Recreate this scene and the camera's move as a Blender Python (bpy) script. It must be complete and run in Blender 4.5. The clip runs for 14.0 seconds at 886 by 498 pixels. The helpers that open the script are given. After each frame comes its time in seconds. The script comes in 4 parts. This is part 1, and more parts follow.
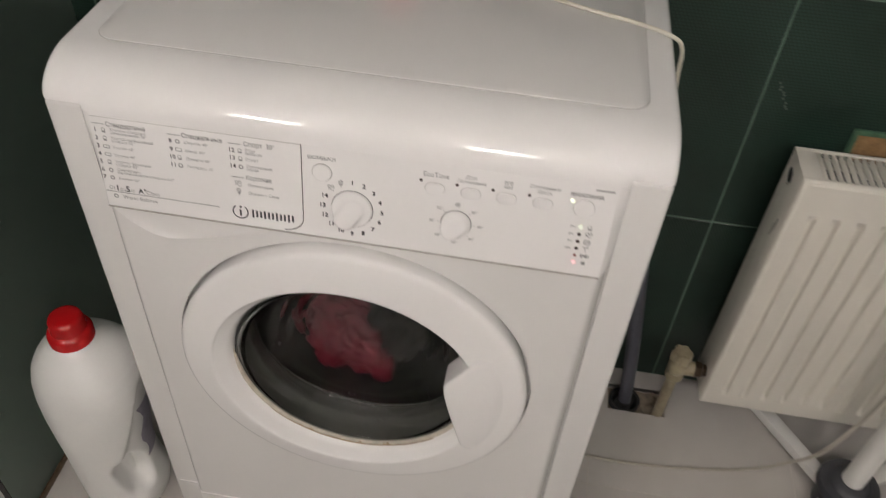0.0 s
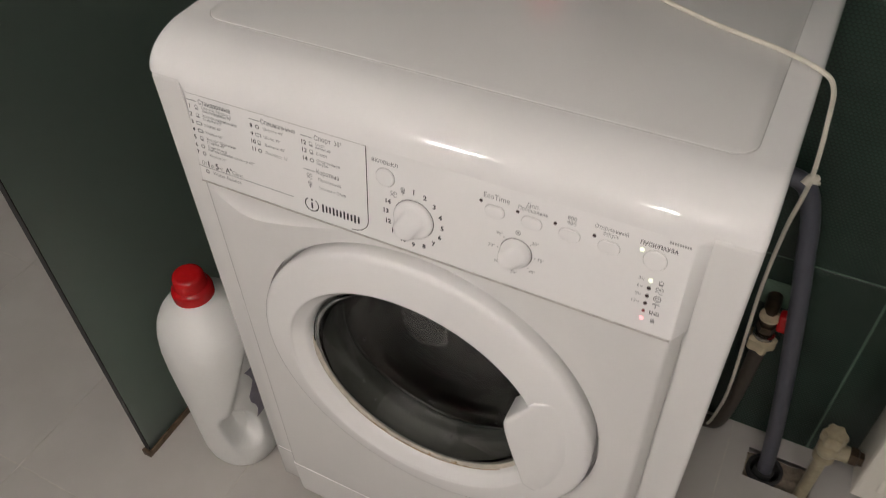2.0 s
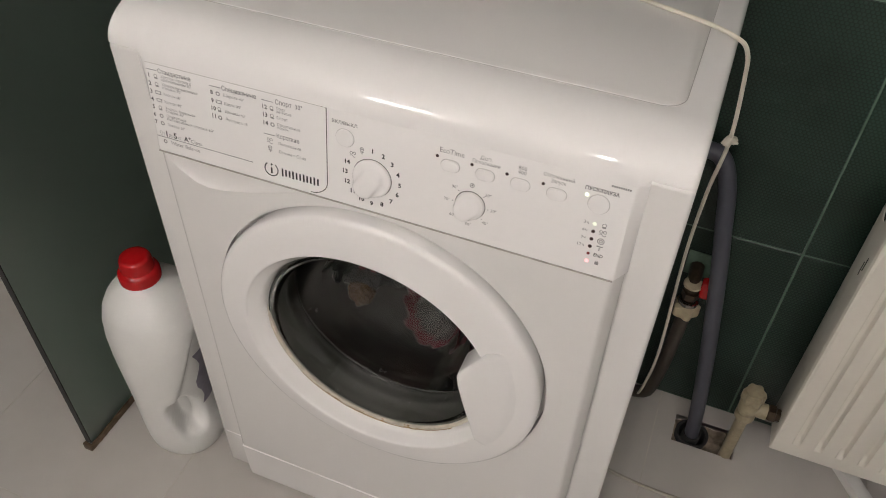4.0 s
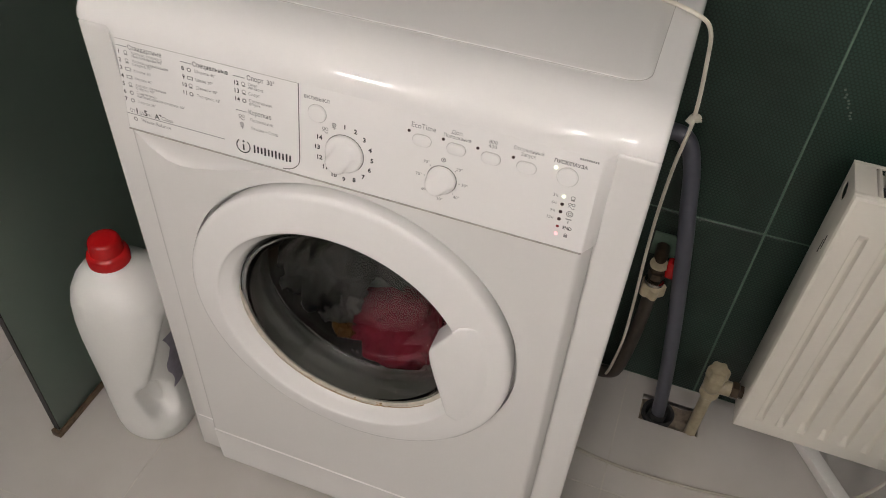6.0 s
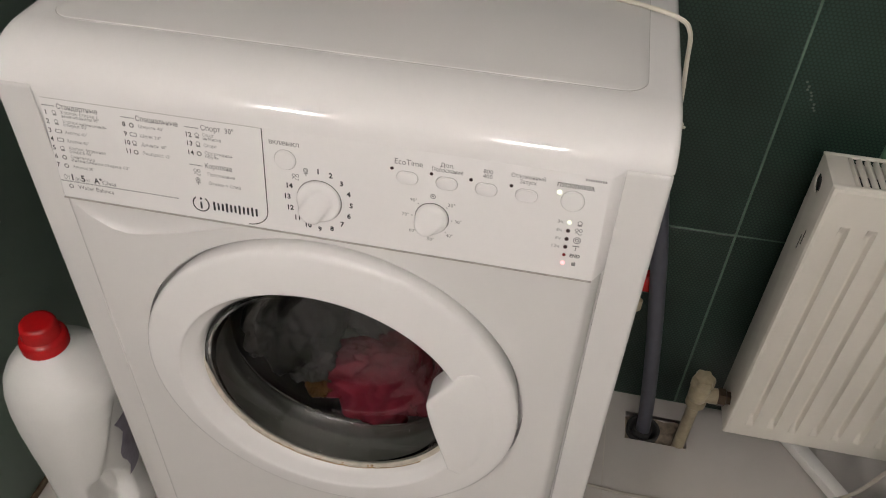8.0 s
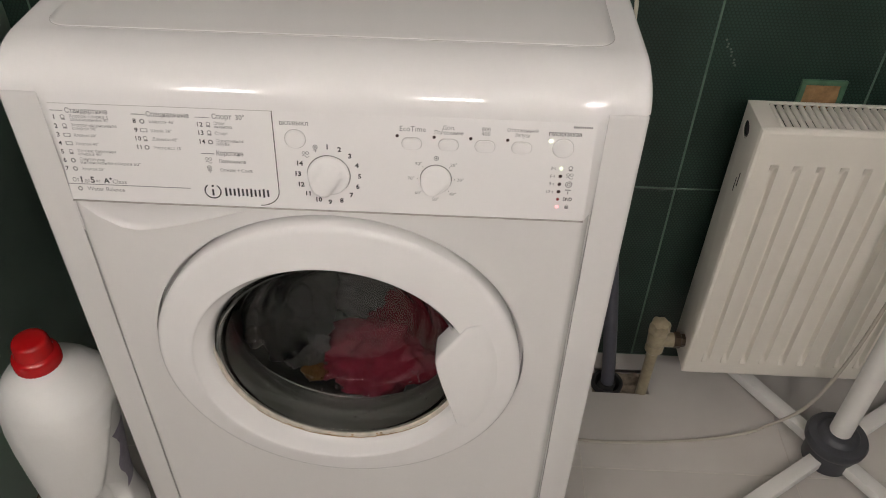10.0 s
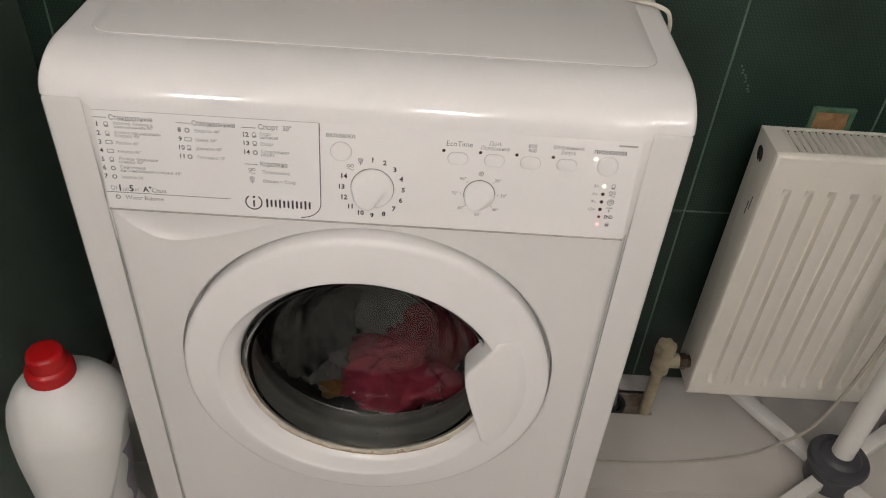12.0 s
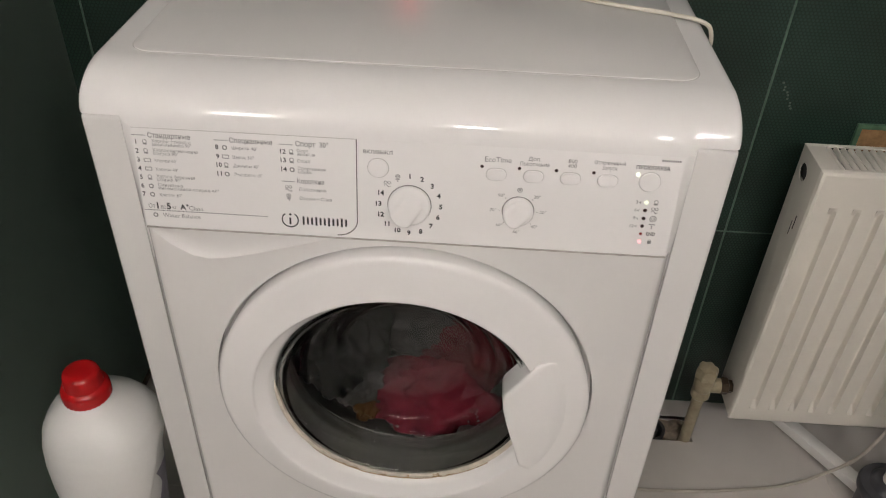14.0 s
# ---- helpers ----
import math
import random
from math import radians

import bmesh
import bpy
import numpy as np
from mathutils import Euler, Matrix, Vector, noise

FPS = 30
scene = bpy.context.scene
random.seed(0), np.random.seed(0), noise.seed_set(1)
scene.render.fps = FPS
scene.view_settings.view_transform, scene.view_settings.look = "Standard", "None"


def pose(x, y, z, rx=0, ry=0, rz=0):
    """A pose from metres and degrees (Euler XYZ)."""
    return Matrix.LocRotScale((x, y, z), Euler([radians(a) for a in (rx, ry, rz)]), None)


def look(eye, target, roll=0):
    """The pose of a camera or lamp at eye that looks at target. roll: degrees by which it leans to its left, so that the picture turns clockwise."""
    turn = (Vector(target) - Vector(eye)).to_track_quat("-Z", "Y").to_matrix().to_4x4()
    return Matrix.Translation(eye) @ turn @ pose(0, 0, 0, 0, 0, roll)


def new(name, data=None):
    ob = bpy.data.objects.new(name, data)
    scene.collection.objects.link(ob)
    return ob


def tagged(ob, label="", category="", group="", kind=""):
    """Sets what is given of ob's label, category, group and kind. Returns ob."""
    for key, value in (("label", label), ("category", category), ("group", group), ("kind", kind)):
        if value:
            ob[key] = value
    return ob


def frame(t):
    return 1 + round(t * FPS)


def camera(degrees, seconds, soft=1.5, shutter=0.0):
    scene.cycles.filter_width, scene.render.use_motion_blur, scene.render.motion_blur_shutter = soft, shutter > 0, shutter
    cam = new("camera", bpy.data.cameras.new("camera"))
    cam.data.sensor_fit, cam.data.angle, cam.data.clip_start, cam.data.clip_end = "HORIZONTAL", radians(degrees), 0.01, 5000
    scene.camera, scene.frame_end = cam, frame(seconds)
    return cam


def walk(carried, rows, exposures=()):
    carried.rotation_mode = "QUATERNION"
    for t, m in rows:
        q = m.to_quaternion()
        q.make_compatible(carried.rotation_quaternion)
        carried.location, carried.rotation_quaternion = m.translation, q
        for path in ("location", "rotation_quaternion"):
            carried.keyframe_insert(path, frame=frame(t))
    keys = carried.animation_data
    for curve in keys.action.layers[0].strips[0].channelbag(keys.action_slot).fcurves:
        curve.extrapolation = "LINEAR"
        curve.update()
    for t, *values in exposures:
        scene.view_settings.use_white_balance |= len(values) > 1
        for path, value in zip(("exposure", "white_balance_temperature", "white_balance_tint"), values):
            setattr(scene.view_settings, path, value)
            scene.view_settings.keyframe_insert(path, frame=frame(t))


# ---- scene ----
cam = camera(58.4, 14.0, soft=0.95, shutter=0.5)
PATH = [
    (0, (0.156, -0.566, 1.266), (0.009, 0.861, -0.127), 4.4),
    (0.5, (0.17, -0.471, 1.267), (-0.143, 0.922, -0.135), 2.4),
    (1, (0.192, -0.385, 1.26), (-0.318, 0.932, -0.156), -0.4),
    (1.5, (0.297, -0.394, 1.258), (-0.446, 0.784, -0.177), -4.5),
    (2, (0.287, -0.457, 1.25), (-0.388, 0.778, -0.171), -2.4),
    (2.5, (0.234, -0.532, 1.233), (-0.312, 0.8, -0.155), 0.6),
    (3, (0.237, -0.544, 1.244), (-0.283, 0.807, -0.136), 1.8),
    (3.5, (0.283, -0.539, 1.242), (-0.233, 0.807, -0.144), 1.8),
    (6, (0.293, -0.563, 1.234), (-0.137, 0.803, -0.162), 3.8),
    (6.5, (0.281, -0.561, 1.227), (-0.132, 0.818, -0.162), 4.2),
    (7, (0.265, -0.543, 1.216), (-0.143, 0.857, -0.152), 3.1),
    (7.5, (0.261, -0.524, 1.206), (-0.105, 0.905, -0.144), 2.3),
    (8, (0.211, -0.522, 1.193), (-0.044, 0.942, -0.146), 2.5),
    (10.5, (0.085, -0.636, 1.195), (0.099, 0.878, -0.112), 2.6),
    (11, (0.032, -0.642, 1.181), (0.101, 0.876, -0.12), 4.2),
    (11.5, (0.03, -0.637, 1.174), (0.1, 0.893, -0.113), 4.9),
    (12, (0.061, -0.623, 1.188), (0.1, 0.925, -0.078), 4.4),
    (12.5, (0.075, -0.612, 1.178), (0.07, 0.938, -0.086), 3.9),
    (13, (0.075, -0.62, 1.174), (0.033, 0.931, -0.088), 3.8),
    (13.5, (0.074, -0.624, 1.172), (0.025, 0.942, -0.072), 3.5),
    (14, (0.055, -0.618, 1.173), (0.012, 0.968, -0.045), 2.5),
]
EXPOSURES = [(0.0, 0.03), (0.5, 0.18), (1.0, 0.11), (1.5, -0.04), (2.5, -0.03), (3.5, 0.06), (6.0, 0.11), (7.0, 0.11), (8.0, 0.05), (10.5, 0.06), (14.0, 0.06)]
walk(cam, [(t, look(eye, target, roll)) for t, eye, target, roll in PATH], EXPOSURES)

# ---- light ----
world = bpy.data.worlds.new("room_dark")
world.use_nodes = True
world.node_tree.nodes["Background"].inputs[0].default_value = (0.02, 0.022, 0.02, 1)
world.node_tree.nodes["Background"].inputs[1].default_value = 0.2
scene.world = world

CEIL = 2.45
LAMP_Y, LAMP_Z = -1.66, 1.92  # the lamp over the mirror, facing the machine
BULBS = [(-0.73, 150.0), (0.10, 122.0), (0.93, 152.0)]  # twin bulbs, watts of each pair
for lx, watts in BULBS:
    for side in (-0.045, 0.045):
        data = bpy.data.lights.new("bulb_light", "POINT")
        data.shadow_soft_size, data.energy, data.color = 0.034, watts / 2, (1.0, 0.920, 0.885)
        ob = new("bulb_light", data)
        ob.location = (lx + side, LAMP_Y, LAMP_Z)


# ---- materials ----
def material(name):
    m = bpy.data.materials.new(name)
    m.use_nodes = True
    t = m.node_tree
    return m, t, t.nodes["Principled BSDF"]


def link(t, a, out, b, inp):
    t.links.new(a.outputs[out], b.inputs[inp])


def surface(name, color, rough=0.4, metal=0.0, vary=0.06, scale=8.0, fine=180.0, bump=0.0, spot=None, rough_vary=0.06, island=False):
    """A plain material: colour varied at two scales, with roughness wear and a fine relief."""
    m, t, p = material(name)
    co = t.nodes.new("ShaderNodeTexCoord")
    big = t.nodes.new("ShaderNodeTexNoise")
    big.inputs["Scale"].default_value, big.inputs["Detail"].default_value = scale, 5
    small = t.nodes.new("ShaderNodeTexNoise")
    small.inputs["Scale"].default_value, small.inputs["Detail"].default_value = fine, 3
    link(t, co, "Object", big, "Vector"), link(t, co, "Object", small, "Vector")
    ramp = t.nodes.new("ShaderNodeValToRGB")
    e = ramp.color_ramp.elements
    lo = spot or [c * (1 - vary) for c in color]
    e[0].position, e[0].color = 0.3, (*lo, 1)
    e[1].position, e[1].color = 0.65, (*[min(1, c * (1 + vary * 0.5)) for c in color], 1)
    mix = t.nodes.new("ShaderNodeMath")
    mix.operation = "MULTIPLY_ADD"
    mix.inputs[1].default_value, mix.inputs[2].default_value = 0.3, 0.0
    add = t.nodes.new("ShaderNodeMath")
    add.operation = "MULTIPLY_ADD"
    add.inputs[1].default_value = 0.7
    link(t, small, "Fac", mix, 0), link(t, big, "Fac", add, 0), link(t, mix, 0, add, 2)
    link(t, add, 0, ramp, "Fac"), link(t, ramp, "Color", p, "Base Color")
    rr = t.nodes.new("ShaderNodeMapRange")
    rr.inputs["To Min"].default_value, rr.inputs["To Max"].default_value = max(0.03, rough - rough_vary), rough + rough_vary
    link(t, big, "Fac", rr, "Value"), link(t, rr, 0, p, "Roughness")
    p.inputs["Metallic"].default_value = metal
    if bump:
        b = t.nodes.new("ShaderNodeBump")
        b.inputs["Strength"].default_value, b.inputs["Distance"].default_value = 0.4, bump
        link(t, small, "Fac", b, "Height"), link(t, b, 0, p, "Normal")
    return m


def glow(name, color, strength):
    m, t, p = material(name)
    p.inputs["Base Color"].default_value = (*color, 1)
    p.inputs["Emission Color"].default_value = (*color, 1)
    p.inputs["Emission Strength"].default_value = strength
    return m


WHITE = surface("white_enamel", (0.76, 0.75, 0.735), 0.2, vary=0.02, scale=5, bump=0.00005)
PLASTIC = surface("white_gloss_plastic", (0.87, 0.86, 0.85), 0.10, rough_vary=0.015, vary=0.02, scale=7, bump=0.00004)
LIDTOP = surface("white_lid_laminate", (0.72, 0.71, 0.695), 0.30, vary=0.03, scale=6, fine=900, bump=0.00015)
SEAM = surface("grey_seam", (0.10, 0.095, 0.09), 0.6)
DIRTSEAM = surface("dusty_joint", (0.44, 0.42, 0.39), 0.7, vary=0.3, scale=90)
PALESEAM = surface("pale_grey_seam", (0.50, 0.485, 0.47), 0.6)
FAINT = surface("faint_edge_shade", (0.42, 0.40, 0.38), 0.6)
INK = surface("black_print", (0.03, 0.03, 0.035), 0.5)
INK_GREY = surface("grey_print", (0.25, 0.25, 0.25), 0.5)
RUBBER = surface("grey_rubber", (0.056, 0.055, 0.048), 0.32, vary=0.2, scale=20, bump=0.0003)
RED = surface("red_cap_plastic", (0.46, 0.008, 0.010), 0.22, vary=0.1, scale=30)
BOTTLE = surface("white_bottle_plastic", (0.78, 0.78, 0.76), 0.38, vary=0.03, scale=9, bump=0.0001)
LILAC = surface("lilac_label", (0.30, 0.28, 0.34), 0.4, vary=0.25, scale=60)
CREAM = surface("cream_radiator_enamel", (0.74, 0.71, 0.64), 0.33, vary=0.03, scale=6, bump=0.00006)
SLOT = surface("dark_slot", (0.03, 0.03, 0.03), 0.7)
GROUT = surface("green_grout", (0.13, 0.20, 0.15), 0.85, vary=0.3, scale=25, bump=0.0005)
FLOOR_GROUT = surface("pale_floor_grout", (0.58, 0.55, 0.50), 0.85, vary=0.15, scale=20, bump=0.0005)
PLASTER = surface("rough_beige_plaster", (0.27, 0.22, 0.165), 0.9, vary=0.35, scale=45, bump=0.002)
HOSE = surface("grey_hose_plastic", (0.085, 0.088, 0.11), 0.4, vary=0.12, scale=30)
INLET = surface("brown_inlet_hose", (0.060, 0.048, 0.038), 0.5, vary=0.2, scale=60)
CHROME = surface("dull_chrome", (0.55, 0.52, 0.48), 0.25, metal=1.0, vary=0.2, scale=60)
BEIGE = surface("yellowed_plastic", (0.55, 0.47, 0.32), 0.5, vary=0.2, scale=50, bump=0.0004)
VALVE = surface("cream_painted_valve", (0.36, 0.31, 0.21), 0.4, vary=0.25, scale=60, bump=0.0008)
CORD = surface("white_cord", (0.74, 0.70, 0.60), 0.5, vary=0.1, scale=40)
FLEX = surface("grey_white_flex", (0.42, 0.39, 0.33), 0.5, vary=0.1, scale=40)
STAND = surface("white_powder_coat", (0.76, 0.75, 0.72), 0.35, vary=0.04, scale=12)
HUB = surface("dark_grey_plastic", (0.045, 0.047, 0.055), 0.45, vary=0.2, scale=40)
RAIL = surface("brown_rusty_rail", (0.16, 0.11, 0.07), 0.45, metal=0.5, vary=0.5, scale=60, bump=0.0006)
LIME = surface("brown_limescale", (0.33, 0.22, 0.11), 0.6, vary=0.5, scale=160)
RIMGLASS = surface("pale_glass_edge", (0.62, 0.57, 0.48), 0.12, vary=0.25, scale=60)
DARKBRASS = surface("tarnished_brass", (0.09, 0.065, 0.045), 0.35, metal=0.7, vary=0.4, scale=80, bump=0.0004)
CEILING = surface("white_ceiling_paint", (0.78, 0.77, 0.75), 0.8)
WALL_DIM = surface("darkened_wall_paint", (0.10, 0.096, 0.088), 0.7, vary=0.08, scale=3)
WALL_DARK = surface("dark_green_wall", (0.012, 0.035, 0.022), 0.25, vary=0.3, scale=10)
# cloth colours include the drum's shade, since the glass casts no shadow
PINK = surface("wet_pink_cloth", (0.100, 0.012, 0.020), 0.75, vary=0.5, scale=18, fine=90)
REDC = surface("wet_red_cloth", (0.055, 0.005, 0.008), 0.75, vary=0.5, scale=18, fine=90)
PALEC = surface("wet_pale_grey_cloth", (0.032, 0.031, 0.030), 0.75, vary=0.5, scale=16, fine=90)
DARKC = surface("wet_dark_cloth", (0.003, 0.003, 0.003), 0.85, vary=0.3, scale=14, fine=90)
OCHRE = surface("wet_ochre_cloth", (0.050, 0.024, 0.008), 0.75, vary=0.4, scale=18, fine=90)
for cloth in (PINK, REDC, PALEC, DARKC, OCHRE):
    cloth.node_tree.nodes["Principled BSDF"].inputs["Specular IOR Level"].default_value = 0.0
STEEL = surface("dull_drum_steel", (0.20, 0.195, 0.18), 0.38, metal=1.0, vary=0.2, scale=40)
LED_GREEN = glow("lit_green_led", (0.90, 1.0, 0.66), 1.5)
LED_RED = glow("lit_red_led", (1.0, 0.36, 0.38), 2.0)
SWITCH_RED = glow("lit_red_rocker", (1.0, 0.12, 0.10), 6.0)
LED_OFF = surface("unlit_led", (0.03, 0.012, 0.012), 0.3)
LED_DIM = surface("unlit_red_led", (0.20, 0.012, 0.015), 0.3)
TUBE_GLOW = glow("glowing_diffuser", (1.0, 0.93, 0.88), 7.0)
LAMP_GLOW = glow("bulb_glow", (1.0, 0.90, 0.82), 60.0)


def tile_green():
    """Dark green glazed tile with a fine relief of small round knobs set like a honeycomb."""
    m, t, p = material("dark_green_relief_tile")
    geo = t.nodes.new("ShaderNodeNewGeometry")
    pitch = 0.0056

    def lattice(shift):
        a = t.nodes.new("ShaderNodeVectorMath")
        a.operation = "MULTIPLY_ADD"
        a.inputs[1].default_value = (1 / pitch, 0, 1 / (pitch * math.sqrt(3)))
        a.inputs[2].default_value = (shift + 50, 0.5, shift + 50)
        b = t.nodes.new("ShaderNodeVectorMath")
        b.operation = "FRACTION"
        c = t.nodes.new("ShaderNodeVectorMath")
        c.operation = "MULTIPLY_ADD"
        c.inputs[1].default_value, c.inputs[2].default_value = (1, 1, math.sqrt(3)), (-0.5, -0.5, -0.5 * math.sqrt(3))
        d = t.nodes.new("ShaderNodeVectorMath")
        d.operation = "LENGTH"
        link(t, geo, "Position", a, 0), link(t, a, 0, b, 0), link(t, b, 0, c, 0), link(t, c, 0, d, 0)
        return d

    one, two = lattice(0.0), lattice(0.5)
    near = t.nodes.new("ShaderNodeMath")
    near.operation = "MINIMUM"
    link(t, one, "Value", near, 0), link(t, two, "Value", near, 1)
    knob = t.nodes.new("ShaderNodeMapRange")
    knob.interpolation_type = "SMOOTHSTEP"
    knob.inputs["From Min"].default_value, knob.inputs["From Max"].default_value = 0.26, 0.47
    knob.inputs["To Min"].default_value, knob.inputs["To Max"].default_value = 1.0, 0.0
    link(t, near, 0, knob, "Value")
    n = t.nodes.new("ShaderNodeTexNoise")
    n.inputs["Scale"].default_value, n.inputs["Detail"].default_value = 9, 6
    link(t, geo, "Position", n, "Vector")
    ramp = t.nodes.new("ShaderNodeValToRGB")
    e = ramp.color_ramp.elements
    e[0].position, e[0].color = 0.3, (0.011, 0.028, 0.019, 1)
    e[1].position, e[1].color = 0.75, (0.021, 0.050, 0.036, 1)
    link(t, n, "Fac", ramp, "Fac")
    # hollows between the knobs get their shade painted into the colour
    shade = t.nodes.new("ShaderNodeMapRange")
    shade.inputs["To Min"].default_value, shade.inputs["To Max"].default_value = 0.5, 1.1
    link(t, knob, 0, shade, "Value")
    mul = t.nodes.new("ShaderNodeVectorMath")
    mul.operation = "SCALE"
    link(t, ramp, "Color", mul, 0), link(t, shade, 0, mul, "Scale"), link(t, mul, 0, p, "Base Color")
    b = t.nodes.new("ShaderNodeBump")
    b.inputs["Strength"].default_value, b.inputs["Distance"].default_value = 0.38, 0.0010
    link(t, knob, 0, b, "Height"), link(t, b, 0, p, "Normal")
    p.inputs["Roughness"].default_value = 0.40
    return m


TILE = tile_green()


def tile_floor():
    """Pale polished floor tile, each one slightly its own shade."""
    m, t, p = material("pale_floor_tile")
    geo = t.nodes.new("ShaderNodeNewGeometry")
    info = t.nodes.new("ShaderNodeObjectInfo")
    n = t.nodes.new("ShaderNodeTexNoise")
    n.inputs["Scale"].default_value, n.inputs["Detail"].default_value = 6, 7
    link(t, geo, "Position", n, "Vector")
    ramp = t.nodes.new("ShaderNodeValToRGB")
    e = ramp.color_ramp.elements
    e[0].position, e[0].color = 0.3, (0.48, 0.455, 0.425, 1)
    e[1].position, e[1].color = 0.7, (0.55, 0.525, 0.495, 1)
    link(t, n, "Fac", ramp, "Fac")
    r = t.nodes.new("ShaderNodeMapRange")
    r.inputs["To Min"].default_value, r.inputs["To Max"].default_value = 0.96, 1.03
    link(t, info, "Random", r, "Value")
    mul = t.nodes.new("ShaderNodeVectorMath")
    mul.operation = "SCALE"
    link(t, ramp, "Color", mul, 0), link(t, r, 0, mul, "Scale"), link(t, mul, 0, p, "Base Color")
    fine = t.nodes.new("ShaderNodeTexNoise")
    fine.inputs["Scale"].default_value = 60
    link(t, geo, "Position", fine, "Vector")
    rr = t.nodes.new("ShaderNodeMapRange")
    rr.inputs["To Min"].default_value, rr.inputs["To Max"].default_value = 0.3, 0.48
    link(t, fine, "Fac", rr, "Value"), link(t, rr, 0, p, "Roughness")
    return m


FLOOR_TILE = tile_floor()


def glass_clear():
    m, t, p = material("clear_door_glass")
    p.inputs["Base Color"].default_value = (0.78, 0.80, 0.79, 1)
    p.inputs["Transmission Weight"].default_value = 1.0
    p.inputs["Roughness"].default_value, p.inputs["IOR"].default_value = 0.0, 1.34
    return m


def glass_frosted():
    m, t, p = material("frosted_green_glass")
    geo = t.nodes.new("ShaderNodeNewGeometry")
    n = t.nodes.new("ShaderNodeTexNoise")
    n.inputs["Scale"].default_value, n.inputs["Detail"].default_value = 7, 6
    link(t, geo, "Position", n, "Vector")
    r = t.nodes.new("ShaderNodeMapRange")
    r.inputs["To Min"].default_value, r.inputs["To Max"].default_value = 0.4, 0.55
    link(t, n, "Fac", r, "Value"), link(t, r, 0, p, "Roughness")
    p.inputs["Base Color"].default_value = (0.27, 0.345, 0.30, 1)
    p.inputs["Transmission Weight"].default_value = 0.8
    p.inputs["IOR"].default_value = 1.5
    return m


GLASS, FROST = glass_clear(), glass_frosted()


# clear material of the beads that stand in for lamp reflections
def glint_bead():
    m, t, p = material("glint_bead")
    p.inputs["Base Color"].default_value = (0.9, 0.92, 0.92, 1)
    p.inputs["Transmission Weight"].default_value = 1.0
    p.inputs["Roughness"].default_value, p.inputs["IOR"].default_value = 0.15, 1.5
    return m


GLINT = glint_bead()


# ---- building helpers ----
def part(name, bm, mat, parent=None, label="", smooth=35):
    """Links a bmesh, made in world metres, as one mesh object, under a thing (an Empty) or under a part."""
    me = bpy.data.meshes.new(name)
    bmesh.ops.recalc_face_normals(bm, faces=bm.faces)
    bm.to_mesh(me)
    bm.free()
    me.materials.append(mat)
    if smooth:
        me.polygons.foreach_set("use_smooth", [True] * len(me.polygons))
        me.set_sharp_from_angle(angle=radians(smooth))
    ob = new(name, me)
    if parent:
        ob.parent = parent
        if parent.type == "EMPTY":
            ob.matrix_basis = Matrix.Translation(-parent.location)
    return tagged(ob, label)


def thing(name, base, label, category, group=""):
    ob = new(name)
    ob.location = base
    ob.empty_display_size = 0.05
    return tagged(ob, label, category, group)


def box(x0, x1, y0, y1, z0, z1, bevel=0.0, seg=2, bm=None):
    one = bmesh.new()
    bmesh.ops.create_cube(one, size=1)
    for v in one.verts:
        v.co = Vector(((x0 + x1) / 2 + v.co.x * (x1 - x0), (y0 + y1) / 2 + v.co.y * (y1 - y0), (z0 + z1) / 2 + v.co.z * (z1 - z0)))
    if bevel:
        bmesh.ops.bevel(one, geom=one.edges[:], offset=bevel, segments=seg, profile=0.5, affect="EDGES")
    return join(bm, one)


def join(bm, one):
    if bm is None:
        return one
    me = bpy.data.meshes.new("tmp")
    one.to_mesh(me)
    one.free()
    bm.from_mesh(me)
    bpy.data.meshes.remove(me)
    return bm


def loft(rings, cap0=True, cap1=True, closed=True, bm=None):
    """A skin over rings of equally many points."""
    one = bmesh.new()
    vs = [[one.verts.new(p) for p in ring] for ring in rings]
    n = len(rings[0])
    for a, b in zip(vs, vs[1:]):
        for i in range(n if closed else n - 1):
            j = (i + 1) % n
            one.faces.new((a[i], a[j], b[j], b[i]))
    if cap0:
        one.faces.new(vs[0][::-1])
    if cap1:
        one.faces.new(vs[-1])
    return join(bm, one)


def lathe(profile, centre, axis="y", n=96, close=False, bm=None):
    """Turns a profile of (radius, along) round an axis through centre."""
    rings = []
    for r, h in profile:
        ring = []
        for i in range(n):
            a = 2 * math.pi * i / n
            c, s = r * math.cos(a), r * math.sin(a)
            p = (c, h, s) if axis == "y" else (c, s, h) if axis == "z" else (h, c, s)
            ring.append(Vector(centre) + Vector(p))
        rings.append(ring)
    if close:
        rings.append(rings[0])
        one = loft(rings, False, False)
        bmesh.ops.remove_doubles(one, verts=one.verts[:], dist=1e-6)
        return join(bm, one)
    return loft(rings, True, True, bm=bm)


def smooth_path(points, steps=8):
    """A Catmull-Rom curve through the points."""
    ps = [Vector(p) for p in points]
    ps = [2 * ps[0] - ps[1], *ps, 2 * ps[-1] - ps[-2]]
    out = []
    for a, b, c, d in zip(ps, ps[1:], ps[2:], ps[3:]):
        for k in range(steps):
            t = k / steps
            out.append(0.5 * (2 * b + (c - a) * t + (2 * a - 5 * b + 4 * c - d) * t * t + (3 * b - a - 3 * c + d) * t**3))
    return out + [ps[-2]]


